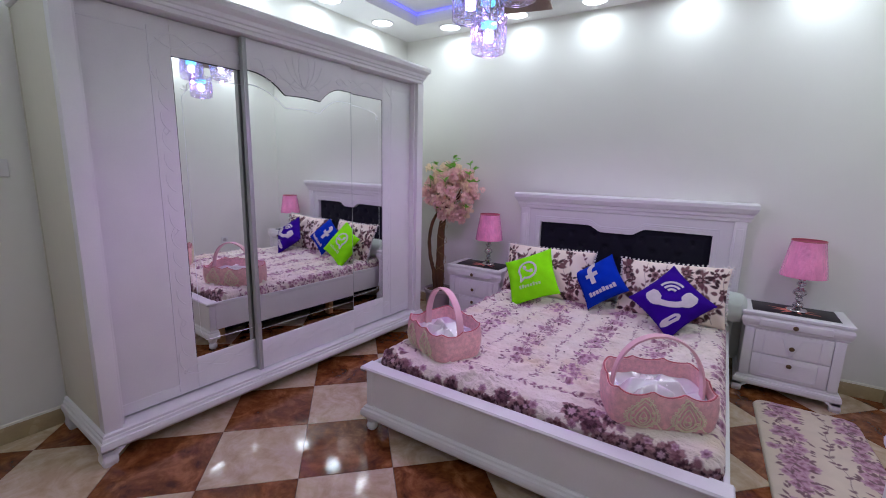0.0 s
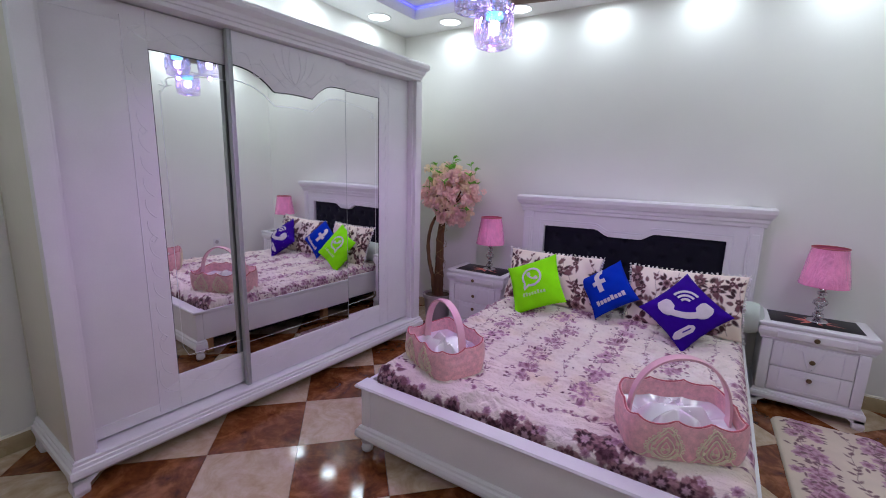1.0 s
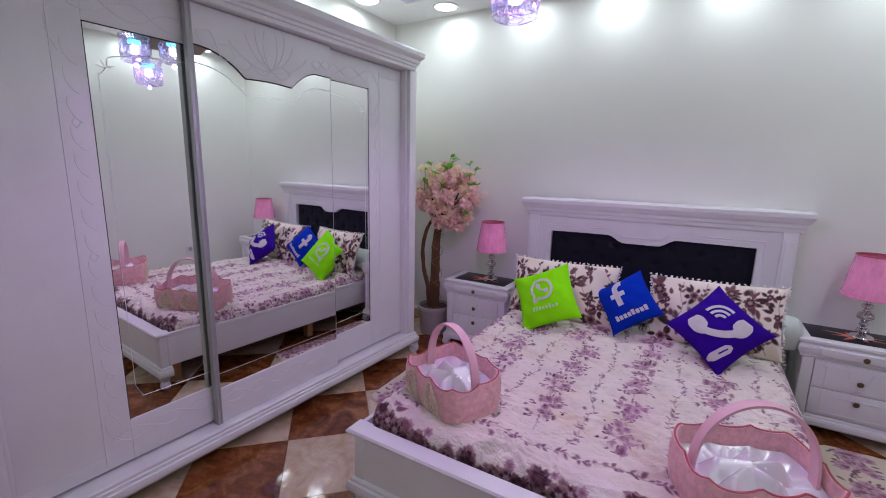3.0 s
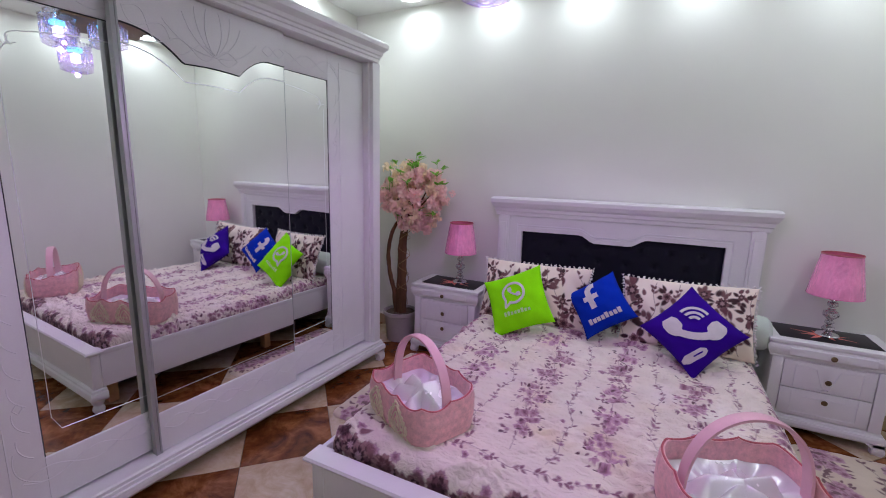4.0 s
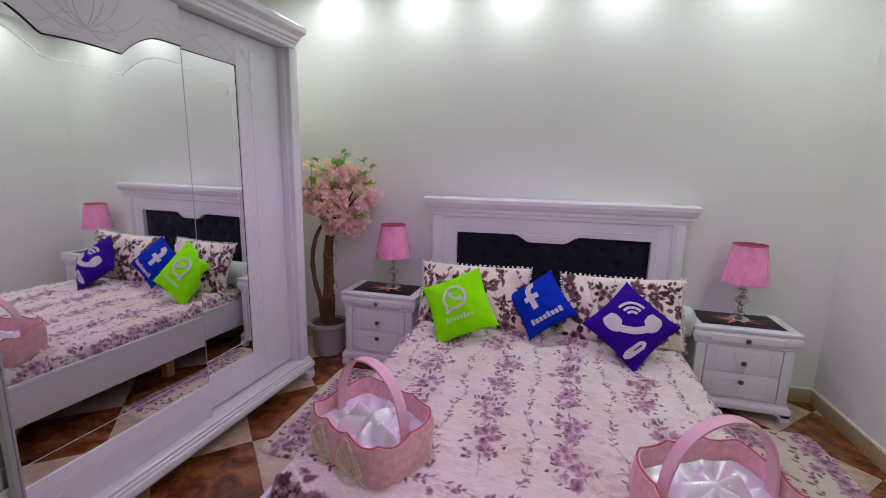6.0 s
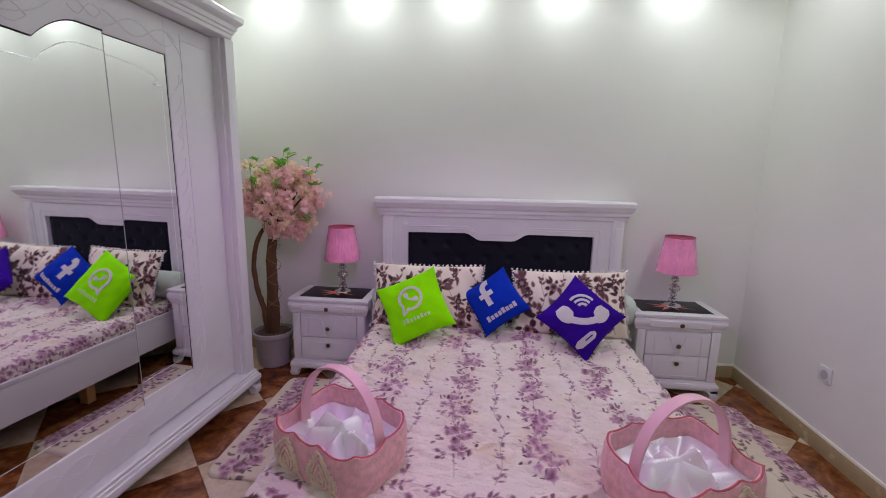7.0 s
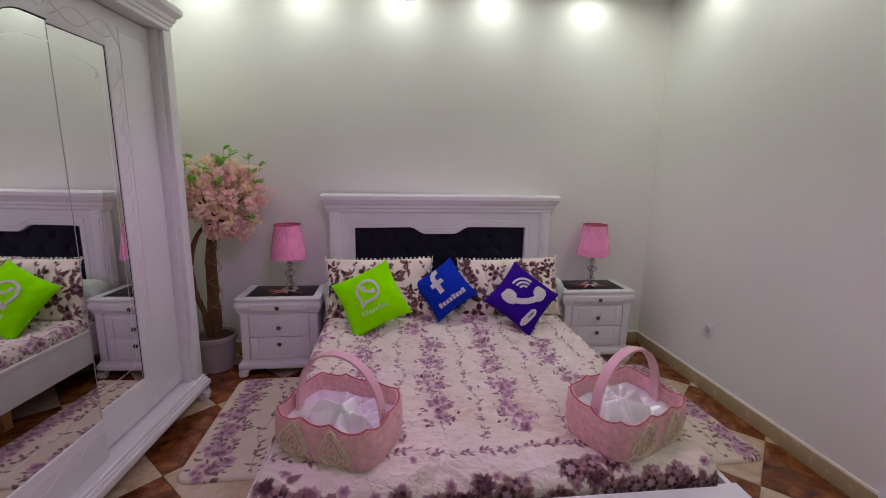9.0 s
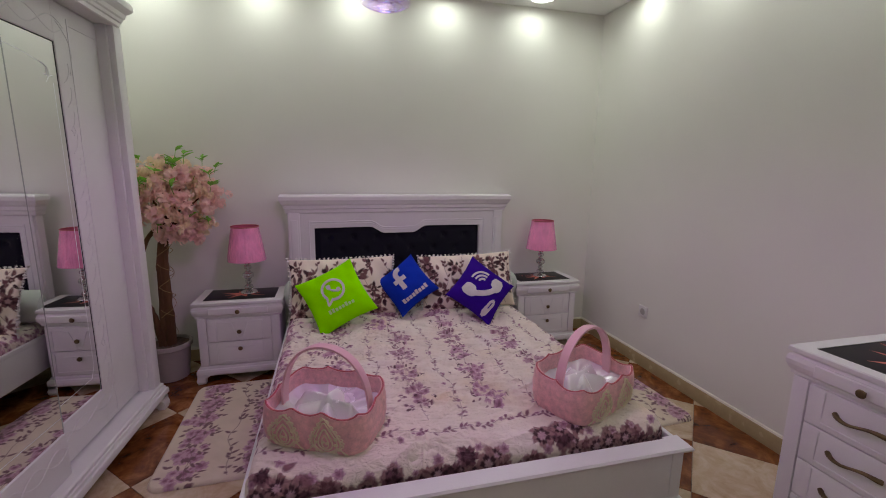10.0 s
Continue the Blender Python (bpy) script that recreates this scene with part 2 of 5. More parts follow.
def solo(name, bm, material, label, category, group="", kind="", smooth=True, m=None):
    ob = part(name, bm, material, None, "", smooth, m)
    return tagged(ob, label, category, group, kind)


def merge(bm, other):
    me = bpy.data.meshes.new("tmp")
    other.to_mesh(me)
    other.free()
    bm.from_mesh(me)
    bpy.data.meshes.remove(me)
    return bm


def box(lo, hi, r=0.003, bm=None, seg=2):
    """A bevelled block between two corners."""
    b = bmesh.new()
    bmesh.ops.create_cube(b, size=1)
    for v in b.verts:
        v.co = Vector([lo[i] + (v.co[i] + 0.5) * (hi[i] - lo[i]) for i in range(3)])
    if r:
        r = min(r, 0.45 * min(abs(hi[i] - lo[i]) for i in range(3)))
        bmesh.ops.bevel(b, geom=list(b.edges), offset=r, segments=seg, affect="EDGES", profile=0.6)
    return b if bm is None else merge(bm, b)


def lathe(profile, n=28, bm=None, at=(0, 0, 0), cap=True):
    """Turned form: profile of (radius, height)."""
    bm = bm or bmesh.new()
    rings = []
    for r, z in profile:
        rings.append([bm.verts.new((at[0] + r * math.cos(2 * math.pi * i / n), at[1] + r * math.sin(2 * math.pi * i / n), at[2] + z)) for i in range(n)])
    for a, b in zip(rings, rings[1:]):
        for i in range(n):
            bm.faces.new((a[i], a[(i + 1) % n], b[(i + 1) % n], b[i]))
    if cap:
        bm.faces.new(rings[0][::-1])
        bm.faces.new(rings[-1])
    return bm


def tube(points, r, n=8, bm=None, closed=False, flat=1.0):
    """A round rod along points; r may be a number or a list of radii."""
    bm = bm or bmesh.new()
    P = [Vector(p) for p in points]
    rs = r if isinstance(r, (list, tuple)) else [r] * len(P)
    rings = []
    side = None
    for i, p in enumerate(P):
        d = (P[(i + 1) % len(P)] - P[i - 1]) if closed else (P[min(i + 1, len(P) - 1)] - P[max(i - 1, 0)])
        d.normalize()
        if side is None:
            side = d.orthogonal().normalized()
        side = (side - d * side.dot(d)).normalized()
        up = d.cross(side)
        rings.append([bm.verts.new(p + rs[i] * (math.cos(2 * math.pi * k / n) * side + flat * math.sin(2 * math.pi * k / n) * up)) for k in range(n)])
    for a, b in zip(rings, rings[1:] + ([rings[0]] if closed else [])):
        for k in range(n):
            bm.faces.new((a[k], a[(k + 1) % n], b[(k + 1) % n], b[k]))
    if not closed:
        bm.faces.new(rings[0][::-1])
        bm.faces.new(rings[-1])
    return bm


def moulding(path, profile, bm=None, closed=False):
    """Sweeps a profile of (outward, z) along a plan polyline, mitred; outward lies to the right of the way."""
    bm = bm or bmesh.new()
    P = [Vector((*p, 0)) for p in path]
    rows = []
    for i, p in enumerate(P):
        ds = []
        if i > 0 or closed:
            ds.append((p - P[i - 1]).normalized())
        if i < len(P) - 1 or closed:
            ds.append((P[(i + 1) % len(P)] - p).normalized())
        ns = [Vector((d.y, -d.x, 0)) for d in ds]
        nn = sum(ns, Vector()).normalized()
        nn /= max(0.3, nn.dot(ns[0]))
        rows.append([bm.verts.new(p + nn * o + Vector((0, 0, z))) for o, z in profile])
    k = len(profile)
    for a, b in zip(rows, rows[1:] + ([rows[0]] if closed else [])):
        for j in range(k):
            bm.faces.new((a[j], b[j], b[(j + 1) % k], a[(j + 1) % k]))
    if not closed:
        bm.faces.new(rows[0])
        bm.faces.new(rows[-1][::-1])
    return bm


def prism(outline, depth, frame_m, bm=None, r=0.0):
    """A plate: outline of (u, v) extruded by depth; frame_m places u, v and the way out."""
    b = bmesh.new()
    f = b.faces.new([b.verts.new((u, v, 0)) for u, v in outline])
    if f.normal.z < 0:
        f.normal_flip()
    ret = bmesh.ops.extrude_face_region(b, geom=[f])
    top = [g for g in ret["geom"] if isinstance(g, bmesh.types.BMFace)]
    bmesh.ops.translate(b, verts=[g for g in ret["geom"] if isinstance(g, bmesh.types.BMVert)], vec=(0, 0, depth))
    if r:
        edges = [e for f2 in b.faces if abs(f2.normal.z) > 0.9 and f2.calc_center_median().z > depth / 2 for e in f2.edges]
        bmesh.ops.bevel(b, geom=edges, offset=r, segments=2, affect="EDGES")
    bmesh.ops.transform(b, matrix=frame_m, verts=b.verts)
    return b if bm is None else merge(bm, b)


# plane frames: u along y, v up, out along +x; and u along x, v up, out along -y
def face_x(x):
    return Matrix(((0, 0, 1, x), (1, 0, 0, 0), (0, 1, 0, 0), (0, 0, 0, 1)))


def face_y(y):
    return Matrix(((1, 0, 0, 0), (0, 0, -1, y), (0, 1, 0, 0), (0, 0, 0, 1)))


# ---- setting ----
XL, XR, YS, YN, H = -4.715, -0.852, 1.75, 6.0, 2.645
solo("floor", box((XL - 0.2, YS - 0.2, -0.25), (XR + 0.2, YN + 0.2, -0.009), 0), GROUT, "tiled bedroom floor with brown and cream squares", "floor", kind="structure")
floor_ob = bpy.data.objects["floor"]
solo("wall_north", box((XL - 0.15, YN, -0.1), (XR + 0.15, YN + 0.15, H + 0.35), 0), WALL, "plain off-white painted wall behind the bed", "wall", kind="structure")
solo("wall_east", box((XR, YS - 0.15, -0.1), (XR + 0.15, YN, H + 0.35), 0), WALL, "plain off-white painted wall with a socket", "wall", kind="structure")
solo("wall_west", box((XL - 0.15, YS - 0.15, -0.1), (XL, YN, H + 0.35), 0), WALL, "plain off-white painted wall behind the wardrobe", "wall", kind="structure")
solo("wall_south", box((XL, YS - 0.15, -0.1), (XR, YS, H + 0.35), 0), WALL, "plain off-white painted wall closing the room", "wall", kind="structure")

# ceiling: a lowered border round a raised field
CX0, CX1, CY0, CY1 = -4.33, -1.24, 2.3, 5.635
bm = bmesh.new()
box((XL, CY1, H), (XR, YN, H + 0.1), 0, bm)
box((XL, YS, H), (XR, CY0, H + 0.1), 0, bm)
box((XL, CY0, H), (CX0, CY1, H + 0.1), 0, bm)
box((CX1, CY0, H), (XR, CY1, H + 0.1), 0, bm)
box((XL, YS, H + 0.1), (XR, YN, H + 0.25), 0, bm)
solo("ceiling", bm, CEIL, "white plaster ceiling with a raised field and lit border", "ceiling", kind="structure", smooth=False)
cove = thing("cove_light", "glowing blue light strip round the raised ceiling field", "light strip")
for lo, hi in (((CX0 + 0.005, CY1 - 0.018, H + 0.08), (CX1 - 0.005, CY1 - 0.004, H + 0.094)), ((CX0 + 0.005, CY0 + 0.004, H + 0.08), (CX1 - 0.005, CY0 + 0.018, H + 0.094)),
               ((CX0 + 0.004, CY0 + 0.02, H + 0.08), (CX0 + 0.018, CY1 - 0.02, H + 0.094)), ((CX1 - 0.018, CY0 + 0.02, H + 0.08), (CX1 - 0.004, CY1 - 0.02, H + 0.094))):
    part("led_strip", box(lo, hi, 0.003), LED_BLUE, cove)

# downlights in the border
first = None
SPOTS = [(x, 5.815) for x in (-4.09, -3.45, -2.83, -2.18, -1.49)] + [(-4.55, y) for y in (5.43, 4.82, 4.2, 3.58, 2.96)] + [(-1.02, y) for y in (5.43, 4.82, 4.2, 3.58, 2.96)] + [(x, 1.92) for x in (-3.9, -2.76, -1.6)]
for x, y in SPOTS:
    if first is None:
        first = thing("downlight", "round white recessed ceiling light, switched on", "ceiling light", "downlights in the ceiling border", at=(x, y, H))
        part("rim", lathe([(0.086, 0.002), (0.086, -0.006), (0.092, -0.008), (0.1, -0.004), (0.102, 0.002)], 32, cap=False), PLASTIC, first)
        part("lens", lathe([(0.085, -0.001), (0.085, -0.004), (0.04, -0.006), (0.004, -0.006)], 32), LENS_ON, first)
    else:
        copy_thing(first, pose(x, y, H))
    beam = bpy.data.lights.new("downlight_beam", "AREA")
    beam.shape, beam.size, beam.energy, beam.color, beam.spread = "DISK", 0.17, DOWNLIGHT, DAYLIGHT_WHITE, radians(172)
    new("downlight_beam", beam).location = (x, y, H - 0.012)

# skirting
sk = [(0, 0.0), (0.014, 0.0), (0.014, 0.078), (0.010, 0.086), (0, 0.086)]
cap = [(0, 0.086), (0.011, 0.086), (0.008, 0.096), (0, 0.098)]
for name, path in (("baseboard_north", [(XL, YN), (XR, YN)]), ("baseboard_east", [(XR, YN - 0.014), (XR, YS)]), ("baseboard_west", [(XL, YS), (XL, YN - 0.014)])):
    o = solo(name, moulding(path, sk), SKIRT, "low beige ceramic skirting along the wall", "skirting", kind="structure")
    part("cap", moulding(path, cap), SKIRT_TOP, o)


def socket(name, m, label):
    s = thing(name, label, "socket")
    s.matrix_basis = m
    part("plate", box((-0.042, -0.042, 0), (0.042, 0.042, 0.009), 0.004), PLASTIC, s)
    part("well", lathe([(0.024, 0.0092), (0.022, 0.0095), (0.021, 0.0098), (0.003, 0.0098)], 20), SLOT if name == "wall_socket" else PLASTIC, s)
    return s


socket("wall_socket", Matrix.Translation((XR, 5.228, 0.405)) @ Euler((radians(90), 0, radians(-90))).to_matrix().to_4x4(), "white square wall socket low on the wall")
socket("light_switch", Matrix.Translation((XL, 2.905, 1.352)) @ Euler((radians(90), 0, radians(90))).to_matrix().to_4x4(), "white light switch plate on the wall")


# ---- wardrobe ----
WX, WY0, WY1 = -4.03, 3.003, 5.345
wardrobe = thing("wardrobe", "large white sliding-door wardrobe with carved frames and mirrors", "wardrobe")
# it stands a little askew to the wall behind it
wardrobe.matrix_basis = pose(-4.12, 3.0, 0, 0, 0, -2.2) @ Matrix.Translation((4.03, -3.0, 0))
BACK = WX - 0.56
part("side_panel", box((BACK, WY0 + 0.004, 0.15), (WX - 0.06, WY0 + 0.03, 2.078), 0.002), SIDE, wardrobe, "cream side panel")
part("side_panel", box((BACK, WY1 - 0.03, 0.15), (WX - 0.06, WY1 - 0.004, 2.078), 0.002), SIDE, wardrobe, "cream side panel")
part("back_panel", box((BACK - 0.01, WY0, 0.15), (BACK, WY1, 2.078), 0), SIDE, wardrobe)
part("top_panel", box((BACK, WY0, 2.078), (WX - 0.02, WY1, 2.093), 0), WHITE, wardrobe)
part("bottom_panel", box((BACK, WY0 + 0.03, 0.128), (WX - 0.04, WY1 - 0.03, 0.146), 0), WHITE, wardrobe)
for y0, s in ((WY0, 1), (WY1, -1)):
    bm = bmesh.new()
    box((WX - 0.06, min(y0, y0 + s * 0.074), 0.153), (WX, max(y0, y0 + s * 0.074), 2.074), 0.006, bm)
    box((WX - 0.1, min(y0 + s * 0.072, y0 + s * 0.09), 0.153), (WX - 0.028, max(y0 + s * 0.072, y0 + s * 0.09), 2.074), 0.004, bm)
    part("post", bm, WHITE, wardrobe)
CORN = [(-0.12, 2.062), (0.004, 2.062), (0.012, 2.066), (0.012, 2.084), (0.02, 2.088), (0.022, 2.102), (0.03, 2.108), (0.034, 2.128), (0.05, 2.142), (0.058, 2.152), (0.058, 2.176), (0.05, 2.188), (-0.12, 2.188)]
CORN = [(o, z + 0.008) for o, z in CORN]
part("cornice", moulding([(BACK, WY0), (WX, WY0), (WX, WY1 - 0.04), (BACK, WY1 - 0.04)], CORN), WHITE, wardrobe, "stepped white cornice")
BASE = [(-0.1, 0.17), (0.002, 0.17), (0.01, 0.164), (0.01, 0.15), (0.016, 0.146), (0.018, 0.132), (0.026, 0.128), (0.028, 0.112), (0.028, 0.096), (0.022, 0.086), (0.016, 0.078), (-0.1, 0.078)]
BASE = [(o, z * 0.912) for o, z in BASE]
part("plinth", moulding([(BACK, WY0), (WX, WY0), (WX, WY1), (BACK, WY1)], BASE), WHITE, wardrobe, "moulded white plinth")


def bracket_foot(s=1.0, h=0.064):
    """A small scrolled bracket foot; it fills the corner x<0, y>0 from the origin."""
    bm = bmesh.new()
    out = [(0.0, h), (0.0, h * 0.75), (0.006, h * 0.45), (0.004, h * 0.18), (-0.004, 0.0), (-0.03, 0.0), (-0.036, h * 0.2), (-0.042, h * 0.5), (-0.06, h * 0.75), (-0.08, h)]
    prism([(u * s, v) for u, v in out], 0.05 * s, Matrix(((1, 0, 0, 0), (0, 0, 1, 0), (0, 1, 0, 0), (0, 0, 0, 1))), bm, 0.004)
    prism([(-u * s, v) for u, v in out], 0.05 * s, Matrix(((0, 0, -1, 0), (1, 0, 0, 0), (0, 1, 0, 0), (0, 0, 0, 1))), bm, 0.004)
    return bm


for fx, fy, rz in ((WX + 0.022, WY0 - 0.022, 0), (WX + 0.022, WY1 + 0.022, 90), (BACK + 0.09, WY0 - 0.022, 0), (BACK + 0.09, WY1 + 0.022, 90)):
    part("foot", bracket_foot(1.15, 0.073), WHITE, wardrobe, m=pose(fx, fy, 0, 0, 0, rz))


def carve(bm, pts, x, r=0.0022):
    """A thin carved line on a face across x; pts of (y, z)."""
    return tube([(x, y, z) for y, z in pts], r, 5, bm)


def arc(y0, z0, y1, z1, bend, n=14):
    d = Vector((y1 - y0, z1 - z0))
    nrm = Vector((-d.y, d.x)) * bend
    return [(y0 + d.x * t + nrm.x * 4 * t * (1 - t), z0 + d.y * t + nrm.y * 4 * t * (1 - t)) for t in [i / n for i in range(n + 1)]]


def vine(bm, x, a, b, n, amp):
    """Interlaced carved strands with slim leaf shapes from a to b, points of (y, z)."""
    a, b = Vector(a), Vector(b)
    d = b - a
    nrm = Vector((-d.y, d.x)).normalized()
    for ph in (0.0, math.pi):
        pts = []
        for i in range(14 * n + 1):
            t = i / (14 * n)
            q = a + d * t + nrm * amp * math.sin(math.pi * n * t + ph)
            pts.append((q.x, q.y))
        carve(bm, pts, x)
    return bm


Z0, Z1, ZM0, ZM1 = 0.168, 2.066, 0.346, 1.902
TH = 0.028
# door with a plain board, a carved frame and a mirror strip beside the middle door
def side_door(lo, hi, m0, m1, s, xf):
    d = new("door")
    d.parent = wardrobe
    tagged(d, "white sliding door with carved frame and mirror strip")
    bm = bmesh.new()
    # frame pieces around the mirror opening
    if s == 1:
        box((xf - TH, lo, Z0), (xf, m0, Z1), 0.003, bm)
    else:
        box((xf - TH, m1, Z0), (xf, hi, Z1), 0.003, bm)
    box((xf - TH, m0, ZM1), (xf, m1, Z1), 0.002, bm)
    box((xf - TH, m0, Z0), (xf, m1, ZM0), 0.002, bm)
    part("frame", bm, WHITE, d)
    bm = box((xf - TH + 0.002, m0, ZM0), (xf - 0.006, m1, ZM1), 0)
    part("mirror", bm, MIRROR, d, "clear mirror strip")
    edge = m0 if s == 1 else m1
    bm = bmesh.new()
    # shadow edge round the mirror
    box((xf - 0.007, edge - 0.002 + 0.002 * s, ZM0), (xf - 0.0052, edge + 0.002 + 0.002 * s, ZM1), 0, bm)
    box((xf - 0.007, m0, ZM1 - 0.004), (xf - 0.0052, m1, ZM1), 0, bm)
    part("bead", bm, GAP, d, "dark bead round the mirror")
    bm = bmesh.new()
    w0 = edge - s * 0.096
    carve(bm, [(w0, Z0 + 0.02), (w0, Z1 - 0.05)], xf, 0.003)
    carve(bm, [(lo if s == 1 else hi, Z1 - 0.075), (w0, Z1 - 0.075)], xf, 0.002)
    carve(bm, [(lo if s == 1 else hi, Z0 + 0.058), (w0, Z0 + 0.058)], xf, 0.002)
    k = edge - s * 0.05
    # slim leaves along the upright and twisted strands above and below
    n = 15
    for i in range(n):
        z = ZM0 + 0.02 + (ZM1 - ZM0 - 0.08) * i / n
        carve(bm, arc(k + s * 0.02, z, k - s * 0.018, z + 0.085, 0.16 * s), xf, 0.0022)
        if i % 5 == 2:
            carve(bm, [(k, z - 0.02), (k + 0.014, z), (k, z + 0.02), (k - 0.014, z), (k, z - 0.02)], xf, 0.002)
    far = m1 if s == 1 else m0
    vine(bm, xf, (edge - s * 0.07, ZM1 + 0.07), (far, ZM1 + 0.055), 3, 0.032)
    carve(bm, arc(edge - s * 0.075, ZM1 - 0.12, edge - s * 0.02, ZM1 + 0.085, 0.25 * s), xf)
    vine(bm, xf, (edge - s * 0.07, ZM0 - 0.06), (far, ZM0 - 0.06), 3, 0.026)
    carve(bm, arc(edge - s * 0.08, ZM0 + 0.06, edge - s * 0.02, ZM0 - 0.08, -0.2 * s), xf)
    tagged(part("carving", bm, EDGE, d, "shallow carved vine lines"), kind="stuff")
    # etched line in the mirror
    bm = bmesh.new()
    xm = xf - 0.006
    e2 = far
    pts = arc(e2, ZM1 - 0.075, edge + s * 0.09, ZM1 - 0.105, -0.03 * s) + arc(edge + s * 0.09, ZM1 - 0.105, edge + s * 0.075, ZM1 - 0.15, -0.4 * s)[1:]
    carve(bm, pts, xm, 0.0015)
    for ang in (20, 70, 120, 170, 235):
        carve(bm, [(edge + s * 0.06, ZM1 - 0.15), (edge + s * 0.06 + 0.03 * math.cos(radians(ang)), ZM1 - 0.15 + 0.03 * math.sin(radians(ang)))], xm, 0.0013)
    carve(bm, [(edge + s * 0.035, ZM1 - 0.17), (edge + s * 0.035, ZM0 + 0.14)], xm, 0.0012)
    carve(bm, [(edge + s * 0.035, ZM0 + 0.14), (edge + s * 0.06, ZM0 + 0.085), (e2, ZM0 + 0.075)], xm, 0.0012)
    tagged(part("etching", bm, ETCHED, d, "frosted line etched in the mirror"), kind="stuff")
    return d


side_door(3.07, 3.835, 3.46, 3.835, 1, -4.102)
side_door(4.53, 5.29, 4.53, 4.932, -1, -4.102)

# middle door, in front, with a waved head
md = new("door")
md.parent = wardrobe
tagged(md, "white sliding middle door with full mirror and carved fan")
XM = -4.066
MY0, MY1 = 3.812, 4.582
Z0 = 0.158


def head_wave(n=60):
    """Lower edge of the head panel: high at both sides, dropping to a shallow dip."""
    pts = []
    for i in range(n + 1):
        y = MY0 + 0.012 + (MY1 - MY0 - 0.012) * i / n
        u = (y - MY0) / (MY1 - MY0)
        if u < 0.32:
            z = ZM1 + 0.004 - 0.1 * (u / 0.32) ** 2.4
        elif u < 0.655:
            z = ZM1 - 0.096 + 0.006 * math.sin((u - 0.32) / 0.335 * math.pi)
        elif u < 0.88:
            k = (u - 0.655) / 0.225
            z = ZM1 - 0.096 + 0.096 * (1 - (1 - k) ** 1.9)
        else:
            z = ZM1
        pts.append((y, z))
    return pts


wv = head_wave()
part("head_panel", prism([(MY1, Z1), (MY0 + 0.012, Z1)] + wv, TH, face_x(XM - TH), None, 0), WHITE, md, "waved white head panel")
part("bottom_rail", box((XM - TH, MY0 + 0.012, Z0), (XM, MY1, ZM0 - 0.01), 0.002), WHITE, md)
part("mirror", box((XM - TH + 0.002, MY0 + 0.01, ZM0 - 0.01), (XM - 0.006, MY1, ZM1 + 0.02), 0), MIRROR, md, "large clear mirror")
bm = carve(bmesh.new(), [(y, z - 0.002) for y, z in wv], XM - 0.003, 0.0028)
part("bead", bm, GAP, md, "dark bead under the waved head")
part("mirror_edge", box((XM - 0.008, MY1 - 0.0008, ZM0 - 0.006), (XM - 0.0045, MY1 + 0.0008, ZM1), 0), ALU, md, "thin ground edge of the mirror")
bm = bmesh.new()
box((XM - TH, MY0 - 0.012, Z0 - 0.004), (XM + 0.006, MY0 + 0.004, Z1 + 0.004), 0.003, bm)
box((XM - TH, MY0 + 0.006, Z0 - 0.004), (XM + 0.004, MY0 + 0.014, Z1 + 0.004), 0.002, bm)
part("edge_profile", bm, ALU, md, "brushed aluminium edge grip")
bm = bmesh.new()
fc = (4.199, 1.858)
for ang in (25, 48, 66, 82, 98, 114, 132, 155):
    a = radians(ang)
    L = 0.20 if 40 < ang < 140 else 0.24
    q = (fc[0] + L * math.cos(a), min(Z1 - 0.02, fc[1] + L * math.sin(a)))
    carve(bm, arc(fc[0], fc[1], q[0], q[1], 0.12 * (1 if ang > 90 else -1)), XM, 0.0024)
vine(bm, XM, (MY0 + 0.03, 1.962), (4.01, 1.88), 2, 0.034)
vine(bm, XM, (3.99, 1.87), (4.31, 1.862), 3, 0.03)
vine(bm, XM, (4.45, ZM1 + 0.045), (MY1, ZM1 + 0.06), 2, 0.022)
vine(bm, XM, (MY0 + 0.03, ZM0 - 0.075), (MY1, ZM0 - 0.075), 6, 0.028)
tagged(part("carving", bm, EDGE, md, "carved fan and twisted vine lines"), kind="stuff")
bm = carve(bmesh.new(), [(y, z - 0.075) for y, z in wv], XM - 0.006, 0.0026)
carve(bm, [(MY0 + 0.02, ZM0 + 0.065), (MY1, ZM0 + 0.06)], XM - 0.006, 0.0012)
tagged(part("etching", bm, ETCHED, md, "frosted line etched in the mirror"), kind="stuff")

# ---- bed ----
BX0, BX1, BYF = -3.345, -1.725, 3.905
bed = thing("bed", "white wooden double bed with dark tufted headboard panel", "bed")
bm = bmesh.new()
box((BX0 + 0.02, BYF + 0.004, 0.11), (BX1 - 0.02, BYF + 0.04, 0.345), 0.003, bm)
box((BX0 + 0.01, BYF, 0.1), (BX0 + 0.06, BYF + 0.05, 0.345), 0.004, bm)
box((BX1 - 0.06, BYF, 0.1), (BX1 - 0.01, BYF + 0.05, 0.345), 0.004, bm)
part("footboard", bm, WHITE, bed)
part("footboard_cap", moulding([(BX0 + 0.015, BYF + 0.06), (BX0 + 0.015, BYF), (BX1 - 0.015, BYF), (BX1 - 0.015, BYF + 0.06)][::-1],
     [(0.05, 0.342), (-0.006, 0.342), (-0.014, 0.348), (-0.024, 0.354), (-0.026, 0.362), (-0.02, 0.37), (0.05, 0.37)]), WHITE, bed)
